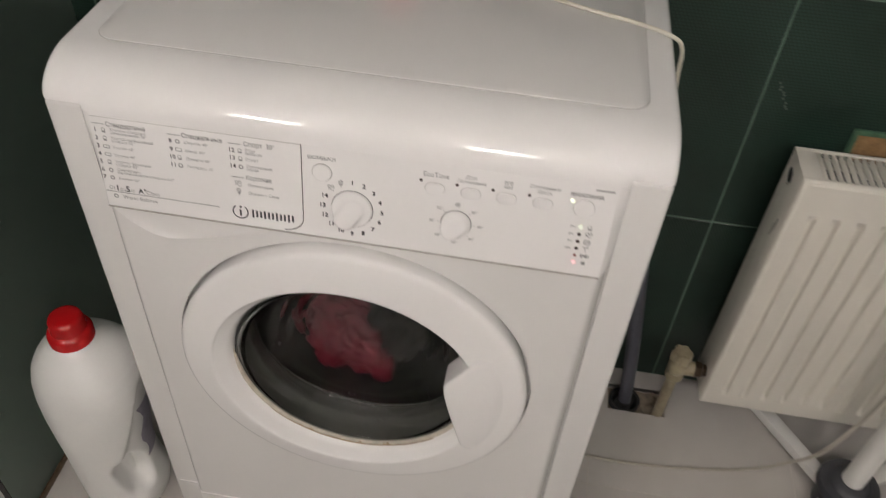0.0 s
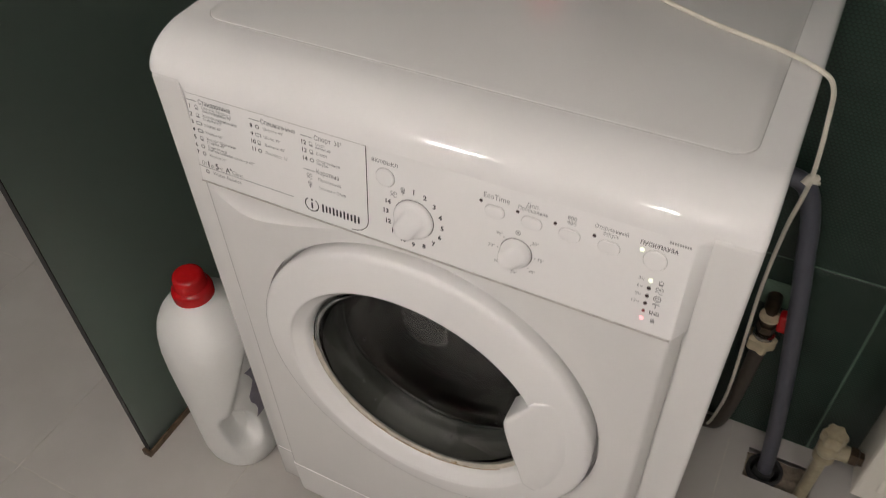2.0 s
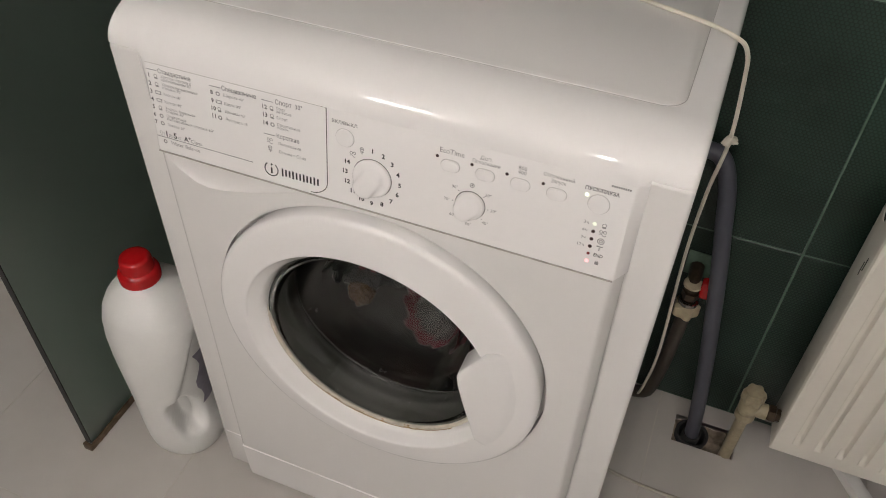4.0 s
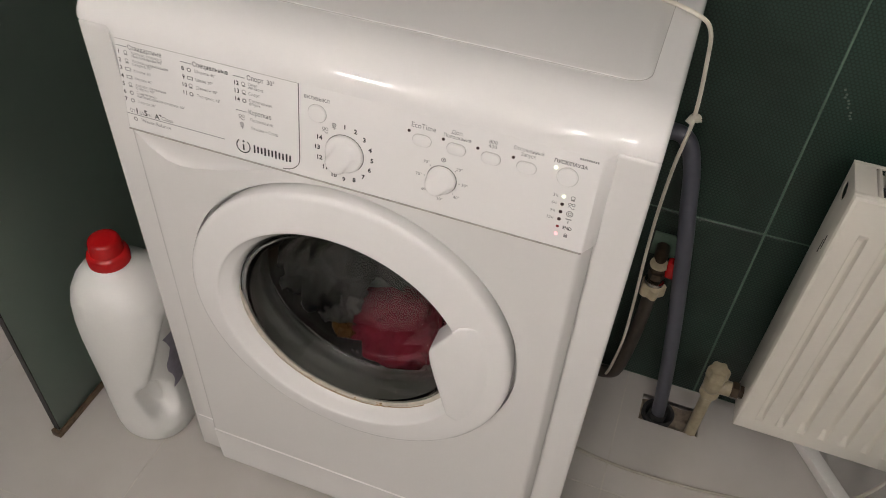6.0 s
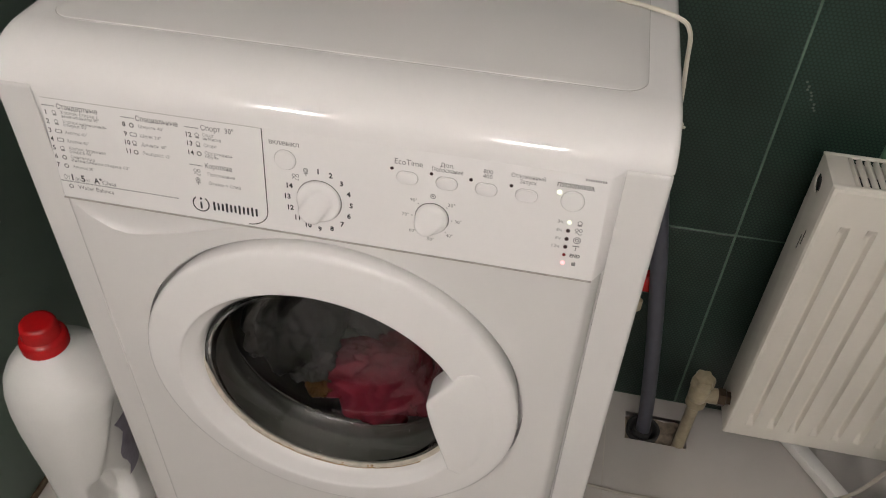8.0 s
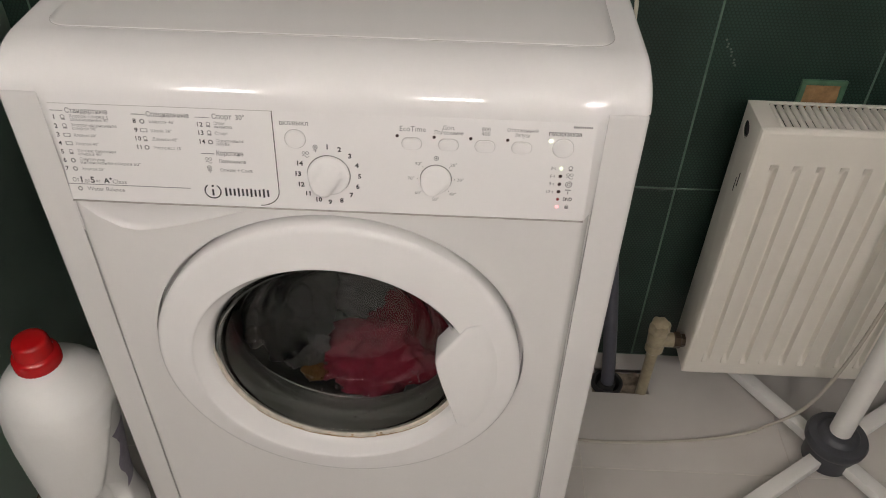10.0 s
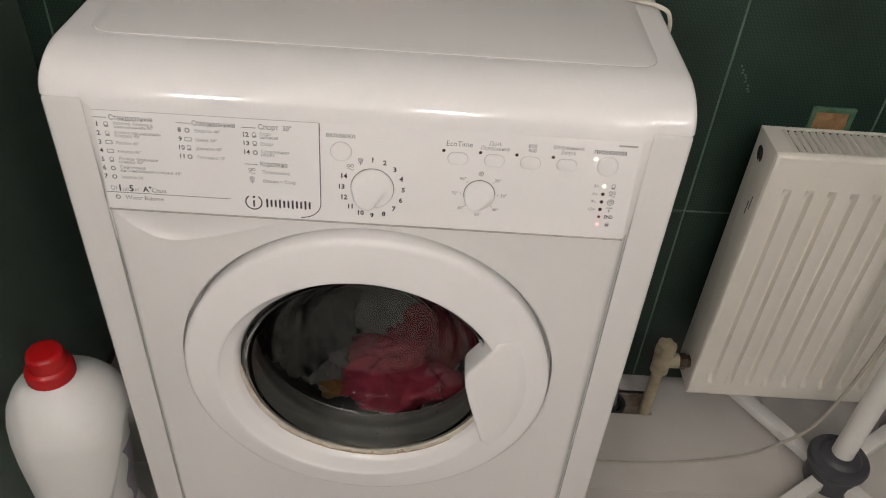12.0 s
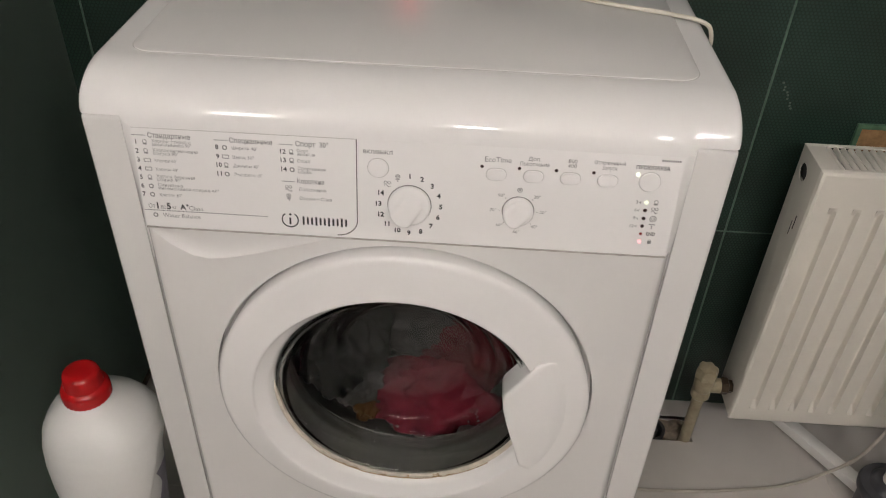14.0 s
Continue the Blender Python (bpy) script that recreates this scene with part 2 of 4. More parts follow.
def tube(points, r, n=12, steps=8, bm=None, squash=1.0):
    path = smooth_path(points, steps) if steps else [Vector(p) for p in points]
    rings, side = [], None
    for i, p in enumerate(path):
        way = (path[min(i + 1, len(path) - 1)] - path[max(i - 1, 0)]).normalized()
        if side is None:
            side = way.orthogonal().normalized()
        side = (side - way * side.dot(way)).normalized()
        up = way.cross(side)
        rings.append([p + r * (math.cos(2 * math.pi * k / n) * side + squash * math.sin(2 * math.pi * k / n) * up) for k in range(n)])
    return loft(rings, bm=bm)


def prism(outline, y0, y1, bevel=0.0, seg=2, bm=None):
    """A shape given in x and z, drawn out from y0 to y1."""
    one = loft([[Vector((x, y0, z)) for x, z in outline], [Vector((x, y1, z)) for x, z in outline]])
    if bevel:
        front = [e for e in one.edges if all(abs(v.co.y - y0) < 1e-6 for v in e.verts)]
        bmesh.ops.bevel(one, geom=front, offset=bevel, segments=seg, profile=0.5, affect="EDGES")
    return join(bm, one)


def cut(ob, cutter):
    """Takes the closed shape cutter out of a mesh object, for good."""
    me = bpy.data.meshes.new("cutter")
    bmesh.ops.recalc_face_normals(cutter, faces=cutter.faces)
    cutter.to_mesh(me)
    cutter.free()
    tool = new("cutter", me)
    mod = ob.modifiers.new("cut", "BOOLEAN")
    mod.operation, mod.solver, mod.object = "DIFFERENCE", "EXACT", tool
    bpy.context.view_layer.update()
    made = bpy.data.meshes.new_from_object(ob.evaluated_get(bpy.context.evaluated_depsgraph_get()))
    ob.modifiers.clear()
    ob.data = made
    made.set_sharp_from_angle(angle=radians(35))
    bpy.data.objects.remove(tool)
    return ob


# ---- the room ----
WALL_Y, T = 0.465, 0.1
HOLE = (0.402, 0.511, 0.364, 0.424)  # cut-out in the floor for the drain

back_wall = part("wall_north", box(-1.7, 2.1, WALL_Y + 0.0015, WALL_Y + 0.1, -0.05, CEIL), GROUT, smooth=0)
tagged(back_wall, "dark green relief-tiled bathroom wall with pale green joints", "wall", kind="structure")
# the south wall is out of view, its colour darkened to weaken reflections in the glass
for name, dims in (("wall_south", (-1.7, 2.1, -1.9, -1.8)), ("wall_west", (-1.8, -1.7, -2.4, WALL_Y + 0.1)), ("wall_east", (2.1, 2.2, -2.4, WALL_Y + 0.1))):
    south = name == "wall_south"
    w = part(name, box(*dims, -0.05, CEIL), WALL_DIM if south else WALL_DARK, smooth=0)
    tagged(w, "plain unseen wall, darkened to dim reflections" if south else "plain dark green glazed bathroom wall", "wall", kind="structure")
ceiling = tagged(part("ceiling", box(-1.8, 2.2, -2.4, WALL_Y + 0.1, CEIL, CEIL + 0.08), CEILING, smooth=0), "plain white painted ceiling", "ceiling", kind="structure")

# the bed under the floor tiles, open at the drain
hx0, hx1, hy0, hy1 = HOLE
bed = box(-1.7, hx0, -2.3, WALL_Y + 0.006, -0.06, -0.0012)
box(hx1, 2.1, -2.3, WALL_Y + 0.006, -0.06, -0.0012, bm=bed)
box(hx0, hx1, -2.3, hy0, -0.06, -0.0012, bm=bed)
box(hx0, hx1, hy1, WALL_Y + 0.006, -0.06, -0.0012, bm=bed)
floor = part("floor", bed, FLOOR_GROUT, smooth=0)
tagged(floor, "pale polished tile floor with thin grey joints", "floor", kind="structure")


mirror_lamp = thing("mirror_lamp", (0.10, -1.8, LAMP_Z), "long wall lamp with round bulbs, lit, over the mirror", "lamp")
part("back_rail", box(BULBS[0][0] - 0.09, BULBS[-1][0] + 0.09, -1.7995, -1.775, LAMP_Z - 0.035, LAMP_Z + 0.035, 0.004), CHROME, mirror_lamp)
part("diffuser_tube", tube([(-0.95, -1.765, LAMP_Z), (1.15, -1.765, LAMP_Z)], 0.024, 16, 1), TUBE_GLOW, mirror_lamp, "glowing white diffuser tube")
for lx, watts in BULBS:
    for bx in (lx - 0.045, lx + 0.045):
        part("bulb_holder", lathe([(0.026, -1.776), (0.026, -1.735), (0.018, -1.695)], (bx, 0, LAMP_Z), "y", 24), CHROME, mirror_lamp)
        part("bulb", lathe([(0.010, -0.031), (0.021, -0.024), (0.030, -0.010), (0.0318, 0.0), (0.030, 0.010), (0.021, 0.024), (0.008, 0.0305)], (bx, LAMP_Y, LAMP_Z), "y", 24), LAMP_GLOW, mirror_lamp, "lit round bulb")

# ---- the washing machine ----
W, DEEP = 0.3035, 0.430
DX, DZ = 0.0005, 0.4825  # centre of the door
SLOPE, PZ0, PY0 = 0.13, 0.705, 0.001  # the control panel leans back
FACE, EDGE_IN, EDGE_OUT = 0.0185, 0.2550, 0.2655  # the side posts, and the slanting step down to them


def py(z):
    return PY0 + SLOPE * (z - PZ0)


machine = thing("washing_machine", (0, 0.2, 0), "white slim front-loading washing machine, running, beside a radiator", "washing machine")

cabinet = part("cabinet", box(-W, W, FACE, DEEP, 0.012, 0.8158, 0.005, 3), WHITE, machine, "white enamelled steel cabinet")
cut(cabinet, lathe([(0.195, -0.05), (0.195, 0.058), (0.245, 0.059), (0.245, 0.41)], (DX, 0, DZ), "y", 96))
cut(cabinet, box(-EDGE_OUT, EDGE_OUT, 0.0, 0.045, 0.700, 0.83))
for side in (-1, 1):  # the pressed grooves beside the front panel
    cut(cabinet, box(min(side * 0.250, side * EDGE_OUT), max(side * 0.250, side * EDGE_OUT), 0.0, 0.0225, 0.107, 0.7045))


def front_outline(z0, z1, front, back, half, slant):
    return [[(-half - slant, back, z), (-half, front, z), (half, front, z), (half + slant, back, z)] for z in (z0, z1)]


front = loft(front_outline(0.108, 0.7035, 0.003, 0.0215, EDGE_IN - 0.001, 0.0109))
bmesh.ops.bevel(front, geom=[e for e in front.edges if abs(e.verts[0].co.z - e.verts[1].co.z) > 0.1], offset=0.004, segments=3, profile=0.5, affect="EDGES")
front = part("front_panel", front, WHITE, machine, "white pressed steel front panel")
cut(front, lathe([(0.2140, -0.05), (0.2140, 0.05)], (DX, 0, DZ), "y", 128))
# finger recess under the drawer
rim = [(-0.2555, 0.720), (-0.2555, 0.706), (-0.250, 0.697), (-0.236, 0.682), (-0.216, 0.669), (-0.200, 0.666), (-0.182, 0.668), (-0.150, 0.676), (-0.115, 0.687), (-0.075, 0.700), (-0.060, 0.706), (-0.060, 0.720)]
cx, cz = -0.195, 0.694


def toward(k, lift=0.0):
    return [(cx + (x - cx) * k, cz + (z - cz) * k + lift) for x, z in rim]


scoop = loft([[Vector((x, y, z)) for x, z in toward(k)] for k, y in ((1.03, -0.004), (1.0, 0.003), (0.93, 0.0055), (0.80, 0.0080), (0.55, 0.0105), (0.3, 0.0115))])
cut(front, scoop)
part("panel_seam", box(-0.2545, 0.2545, -0.0002, 0.0130, 0.7034, 0.7047), DIRTSEAM, machine, "thin grey joint under the control fascia", smooth=0)
part("recess_backing", box(-0.262, -0.05, 0.0135, 0.016, 0.655, 0.70), WHITE, machine)

plinth = loft([[(-W + 0.001, y + 0.0225, z), (-W + 0.004, y + 0.0165, z), (-W + 0.010, y + 0.0148, z), (-EDGE_OUT, y + 0.0143, z), (-EDGE_IN, y, z), (EDGE_IN, y, z), (EDGE_OUT, y + 0.0143, z), (W - 0.010, y + 0.0148, z), (W - 0.004, y + 0.0165, z), (W - 0.001, y + 0.0225, z)] for y, z in ((0.0082, 0.012), (0.0062, 0.03), (0.0038, 0.098), (0.0026, 0.1035), (0.0048, 0.1060))])
part("plinth", plinth, PLASTIC, machine, "white plastic kick plate")
for fx in (-0.25, 0.25):
    for fy in (0.05, 0.38):
        part("foot", lathe([(0.02, 0.0), (0.022, 0.003), (0.02, 0.008), (0.012, 0.009), (0.012, 0.014)], (fx, fy, 0), "z", 20), HUB, machine)

# lid with the rolled nose
RC = 0.006


def lid_sections():
    xs = [-W, -W + 0.0003, -W + 0.0012, -W + 0.0030, -W + 0.0055, -W + 0.009, -W + 0.020, -EDGE_OUT - 0.0012, -EDGE_OUT, -EDGE_IN - 0.0008, -EDGE_IN + 0.0008, -0.22, 0, 0.22, EDGE_IN - 0.0008, EDGE_IN + 0.0008, EDGE_OUT, EDGE_OUT + 0.0012]
    xs += [-x for x in xs[6::-1]]
    rings = []
    for x in xs:
        d = max(0.0, abs(x) - (W - RC))
        drop = RC - math.sqrt(max(0.0, RC * RC - d * d))
        side = abs(x) > EDGE_OUT - 0.001
        mid = abs(x) < EDGE_IN
        zs, ys = (0.8165, FACE - 0.0003) if side else (0.8083, py(0.8083)) if mid else (0.8083, py(0.8083) + 0.0004)
        ys += drop * 0.9
        top = 0.852 - drop * 0.98
        ring = [(x, DEEP, zs), (x, 0.06, zs), (x, ys + 0.006, zs), (x, ys, zs)]
        shrink = 0.0
        for k in range(1, 13):
            a = math.pi / 2 * k / 12
            # a round-cornered sweep up to the flat top
            c, s = 1 - math.cos(a) ** 1.05, math.sin(a) ** 1.05
            ring.append((x, ys + shrink + (0.076 - ys - shrink) * c, max(zs, zs + (top - zs) * s)))
        ring += [(x, 0.2, top), (x, DEEP - 0.012, top), (x, DEEP - 0.003, top - 0.004 if top - zs > 0.006 else top), (x, DEEP, max(zs, top - 0.012))]
        rings.append([Vector(p) for p in ring])
    return rings


lid = part("lid", loft(lid_sections()), PLASTIC, machine, "white glossy plastic lid with a rounded nose", smooth=42)


def round_rect(x0, x1, y0, y1, r, z, n=8):
    out = []
    for cx_, cy_, a0 in ((x1 - r, y1 - r, 0), (x0 + r, y1 - r, 90), (x0 + r, y0 + r, 180), (x1 - r, y0 + r, 270)):
        for k in range(n + 1):
            a = radians(a0 + 90 * k / n)
            out.append(Vector((cx_ + r * math.cos(a), cy_ + r * math.sin(a), z)))
    return out


groove = loft([round_rect(-0.2745, 0.2745, 0.0795, 0.3965, 0.022, z) for z in (0.8510, 0.8524)])
part("lid_groove", groove, PALESEAM, lid, "thin grey groove")
top_plate = loft([round_rect(-0.2737 + i, 0.2737 - i, 0.0803 + i, 0.3957 - i, 0.0215 - i, z) for i, z in ((0, 0.8515), (0, 0.8530), (0.0012, 0.8537))])
part("lid_plate", top_plate, LIDTOP, lid, "matt white top plate")
part("lid_rear_rail", box(-0.28, 0.28, 0.408, 0.424, 0.8515, 0.855, 0.0015), PLASTIC, lid)

# control panel
panel = loft([[(-EDGE_OUT - 0.001, FACE + 0.0018, z), (-EDGE_IN, y, z), (EDGE_IN, y, z), (EDGE_OUT + 0.001, FACE + 0.0018, z)] for z, y in ((0.7048, py(0.7048)), (0.76, py(0.76)), (0.8080, py(0.8080)), (0.8170, 0.0205))])
bmesh.ops.bevel(panel, geom=[e for e in panel.edges if abs(e.verts[0].co.z - e.verts[1].co.z) > 0.02], offset=0.002, segments=2, profile=0.5, affect="EDGES")
panel = part("control_panel", panel, PLASTIC, machine, "white glossy control fascia with printed symbols")
LEAN_DEG = math.degrees(math.atan(SLOPE))


def on_panel(x, z, out=0.0):
    """A place on the leaning panel, out metres proud of it."""
    n = Vector((0, -1, SLOPE)).normalized()
    return Vector((x, py(z), z)) + n * out


PANEL_TURN = pose(0, 0, 0, 90 - LEAN_DEG, 0, 0).to_3x3()


def flat(x, z, shape, lift=0.0004, thick=0.0004):
    """A small printed shape, given in its own right and up, laid on the panel."""
    at = on_panel(x, z, lift)
    n = PANEL_TURN @ Vector((0, 0, 1))
    return loft([[at + PANEL_TURN @ Vector((u, v, 0)) - n * d for u, v in shape] for d in (thick, 0.0)])


def bar(x, z, w, h, mat, name="printed_line", out=0.0004):
    return part(name, flat(x, z, [(-w / 2, -h / 2), (w / 2, -h / 2), (w / 2, h / 2), (-w / 2, h / 2)], out), mat, panel, smooth=0)


def disc(r, n=16, sx=1.0):
    return [(sx * r * math.cos(2 * math.pi * k / n), r * math.sin(2 * math.pi * k / n)) for k in range(n)]


def ring_shape(x, z, r, w, mat, a0=0, a1=360, name="printed_symbol", n=28):
    bm = bmesh.new()
    at, k0 = on_panel(x, z, 0.0005), None
    vs = []
    for k in range(n + 1):
        a = radians(a0 + (a1 - a0) * k / n)
        vs.append([bm.verts.new(at + PANEL_TURN @ Vector((q * math.cos(a), q * math.sin(a), 0))) for q in (r - w / 2, r + w / 2)])
    for a, b in zip(vs, vs[1:]):
        bm.faces.new((a[0], a[1], b[1], b[0]))
    return part(name, bm, mat, panel, smooth=0)


def lettering(text, x, z, size, mat, align="LEFT", wide=None, bold=0.0):
    """Printed words on the panel; x and z give the start (or the middle) of the line at half the letters' height."""
    cu = bpy.data.curves.new("lettering", "FONT")
    cu.body, cu.size, cu.align_x, cu.align_y = text, size, align, "CENTER"
    cu.offset = bold
    cu.resolution_u = 2
    tmp = new("lettering", cu)
    bpy.context.view_layer.update()
    me = bpy.data.meshes.new_from_object(tmp.evaluated_get(bpy.context.evaluated_depsgraph_get()))
    bpy.data.objects.remove(tmp)
    k = 1.0
    if wide and len(me.vertices):
        span = max(v.co.x for v in me.vertices) - min(v.co.x for v in me.vertices)
        k = wide / span
    at = on_panel(x, z, 0.0006)
    for v in me.vertices:
        v.co = at + PANEL_TURN @ Vector((v.co.x * k, v.co.y, 0))
    me.materials.clear()
    me.materials.append(mat)
    ob = new("lettering", me)
    ob.parent = panel
    return ob


# drawer front, outlined by its seam
def seam(points, mat, r):
    return part("drawer_seam", tube([on_panel(x, z, 0.0) for x, z in points], r, 6, 0), mat, panel)


arc = [(-0.0655 + 0.0195 * math.sin(radians(a)), 0.7235 - 0.0165 * math.cos(radians(a))) for a in range(0, 91, 10)]
# soft shading along the top edge, drawn as a thin grey line
seam([(-0.2552, 0.8072), (-0.15, 0.8076), (-0.046, 0.8078)], FAINT, 0.00026)
seam([(-0.046, 0.8078), (-0.046, 0.78), (-0.046, 0.73), *arc[::-1]], SEAM, 0.0005)
part("panel_shadow_gap", box(-0.2525, 0.2525, 0.0036, 0.013, 0.7028, 0.7050), SEAM, machine, "dark seam")

# printed programme table
HDR, ROW, NUM = 0.0072, 0.0046, 0.0066
bar(-0.2489, 0.8000, 0.0125, 0.0005, INK_GREY)
lettering("Стандартные", -0.2405, 0.8003, HDR, INK_GREY, wide=0.0400, bold=0.00010)
TABLE_1 = [("1", 0.7932, ("Хлопок: стирка с", "замачиванием 90°"), 0.037), ("2", 0.7842, ("Хлопок интенсивная", "стирка 90°"), 0.043), ("3", 0.7752, ("Хлопок 60°",), 0.022), ("4", 0.7664, ("Хлопок 40°",), 0.022), ("5", 0.7575, ("Хлопок: бережная", "стирка 40°"), 0.037), ("6", 0.7485, ("Синтетика", "интенсивная стирка 60°"), 0.024), ("7", 0.7396, ("Хлопок 20°",), 0.022)]


def table(rows, xnum, xtext):
    for num, z, lines, wide in rows:
        lettering(num, xnum, z, NUM, INK, "CENTER", bold=0.0001)
        for k, line in enumerate(lines):
            zz = z + (0.0016 if len(lines) > 1 else 0) - 0.0034 * k
            lettering(line, xtext, zz, ROW, INK_GREY, wide=wide * (1.0 if k == 0 else len(line) / len(lines[0])))


def symbol(x, z, kind):
    """A small printed care symbol."""
    if kind == "tub":
        bar(x, z - 0.0016, 0.0062, 0.0005, INK_GREY, "printed_symbol")
        bar(x, z + 0.0016, 0.0062, 0.0004, INK_GREY, "printed_symbol")
        bar(x - 0.003, z, 0.0005, 0.0036, INK_GREY, "printed_symbol")
        bar(x + 0.003, z, 0.0005, 0.0036, INK_GREY, "printed_symbol")
    elif kind == "shirt":
        ring_shape(x, z + 0.0008, 0.0018, 0.0006, INK_GREY)
        bar(x, z - 0.0018, 0.0036, 0.0012, INK_GREY, "printed_symbol")
    elif kind == "ball":
        ring_shape(x, z, 0.0019, 0.0011, INK_GREY)
    elif kind == "wave":
        ring_shape(x - 0.0017, z + 0.0016, 0.0014, 0.0006, INK_GREY)
        ring_shape(x + 0.0017, z + 0.0016, 0.0014, 0.0006, INK_GREY)
        ring_shape(x - 0.0015, z - 0.0024, 0.0016, 0.0006, INK_GREY, 20, 160)
        ring_shape(x + 0.0015, z - 0.0012, 0.0016, 0.0006, INK_GREY, 200, 340)
    elif kind == "spin":
        ring_shape(x, z + 0.0018, 0.0020, 0.0007, INK_GREY)
        ring_shape(x, z + 0.0018, 0.0008, 0.0006, INK_GREY)
        bar(x, z - 0.0014, 0.0040, 0.0006, INK_GREY, "printed_symbol")
        bar(x, z - 0.0028, 0.0007, 0.0020, INK_GREY, "printed_symbol")
    elif kind == "lock":
        bar(x, z - 0.0010, 0.0036, 0.0028, INK_GREY, "printed_symbol")
        ring_shape(x, z + 0.0006, 0.0013, 0.0005, INK_GREY, 0, 180)


table(TABLE_1, -0.2522, -0.2375)
for z, kind in ((0.7932, "shirt"), (0.7842, "shirt"), (0.7752, "tub"), (0.7664, "tub"), (0.7575, "shirt"), (0.7485, "ball"), (0.7396, "ball")):
    symbol(-0.2440, z, kind)
lettering("От", -0.2498, 0.7272, 0.0066, INK_GREY, wide=0.0064)
lettering("1", -0.2430, 0.7276, 0.0094, INK, bold=0.00025)
lettering("до", -0.2382, 0.7268, 0.0058, INK_GREY, wide=0.0056)
lettering("5", -0.2320, 0.7276, 0.0094, INK, bold=0.00025)
lettering("кг", -0.2266, 0.7268, 0.0050, INK_GREY, wide=0.0040)
lettering("A⁺", -0.2185, 0.7274, 0.0080, INK, bold=0.0002)
lettering("Class", -0.2105, 0.7268, 0.0066, INK_GREY, wide=0.0140)
bar(-0.1940, 0.7228, 0.1205, 0.0005, INK_GREY)
lettering("Water Balance", -0.2368, 0.7178, 0.0064, INK_GREY, wide=0.0370)
symbol(-0.2440, 0.7178, "ball")
bar(-0.1720, 0.7993, 0.0130, 0.0005, INK_GREY)
lettering("Специальные", -0.1642, 0.7998, HDR, INK_GREY, wide=0.0402, bold=0.00010)
table([("8", 0.7924, ("Шерсть 40°",), 0.0240), ("9", 0.7832, ("Шелк 30°",), 0.0200), ("10", 0.7745, ("Джинсы 40°",), 0.0245), ("11", 0.7656, ("Экспресс 15'",), 0.0265)], -0.1762, -0.1625)
for z, kind in ((0.7924, "ball"), (0.7832, "tub"), (0.7745, "shirt"), (0.7656, "ball")):
    symbol(-0.1690, z, kind)
bar(-0.1115, 0.7988, 0.0130, 0.0005, INK_GREY)
lettering("Спорт  30°", -0.1026, 0.8001, HDR, INK_GREY, wide=0.0305, bold=0.00010)
table([("12", 0.7917, ("Спорт", "интенсив"), 0.0105), ("13", 0.7831, ("Спорт",), 0.0125), ("14", 0.7740, ("Спортивная", "обувь"), 0.0260)], -0.1150, -0.1016)
for z, kind in ((0.7917, "shirt"), (0.7831, "shirt"), (0.7740, "ball")):
    symbol(-0.1068, z, kind)
bar(-0.1115, 0.7616, 0.0125, 0.0005, INK_GREY)
lettering("Короткие", -0.1030, 0.7625, HDR, INK_GREY, wide=0.0258, bold=0.00010)
symbol(-0.1112, 0.7545, "wave")
symbol(-0.1114, 0.7450, "spin")
lettering("Полоскание", -0.1013, 0.7540, 0.0052, INK_GREY, wide=0.0258)
lettering("Отжим + Слив", -0.1013, 0.7445, 0.0052, INK_GREY, wide=0.0310)
# maker's mark, as plain shapes
ring_shape(-0.1115, 0.7210, 0.0078, 0.0013, INK, -235, 55, "maker_mark", 40)
bar(-0.1115, 0.7195, 0.0018, 0.0070, INK, "maker_mark")
part("maker_mark", flat(-0.1112, 0.7266, disc(0.0012)), INK, panel, smooth=0)
for k in range(11):
    bar(-0.0985 + 0.00415 * k, 0.7206, 0.0018, 0.0092 if k % 3 == 0 else 0.0076, INK, "maker_mark")


def stadium(w, h, n=10):
    r = h / 2
    out = []
    for c, a0 in ((w / 2 - r, -90), (-w / 2 + r, 90)):
        out += [(c + r * math.cos(radians(a0 + 180 * k / n)), r * math.sin(radians(a0 + 180 * k / n))) for k in range(n + 1)]
    return out


def push_button(x, z, w, h, name="push_button"):
    """A low button in its recessed slot."""
    at, n = on_panel(x, z), PANEL_TURN @ Vector((0, 0, 1))
    # flat grey outline in place of the recess's shadow
    part("button_gap", flat(x, z, stadium(w + 0.0009, h + 0.0009), 0.0003), PALESEAM, panel)
    rings = []
    for out, k in ((-0.001, 1.0), (0.0010, 1.0), (0.0016, 0.96), (0.0018, 0.88)):
        rings.append([at + PANEL_TURN @ Vector((u * (1 - (1 - k) * h / w), v * k, 0)) + n * out for u, v in stadium(w, h)])
    part(name, loft(rings, False, True), PLASTIC, panel, smooth=60)


lettering("ВКЛ/ВЫКЛ", -0.0400, 0.7964, 0.0050, INK_GREY, wide=0.0272, bold=0.0001)
push_button(-0.0258, 0.7808, 0.0195, 0.0190, "power_button")
for x in (0.0843, 0.1189, 0.1531, 0.1876):
    push_button(x, 0.7811, 0.0186, 0.0118)
    part("indicator", flat(x - 0.0136, 0.7884, disc(0.0016)), LED_OFF, panel, smooth=0)
push_button(0.2264, 0.7823, 0.0195, 0.0192, "start_button")
lettering("EcoTime", 0.0725, 0.7958, 0.0078, INK_GREY, wide=0.0244)
lettering("Доп.", 0.1186, 0.7984, 0.0056, INK_GREY, "CENTER")
lettering("Полоскание", 0.1190, 0.7934, 0.0056, INK_GREY, "CENTER", wide=0.0270)
lettering("800", 0.1535, 0.7984, 0.0056, INK_GREY, "CENTER")
lettering("400", 0.1535, 0.7938, 0.0056, INK_GREY, "CENTER")
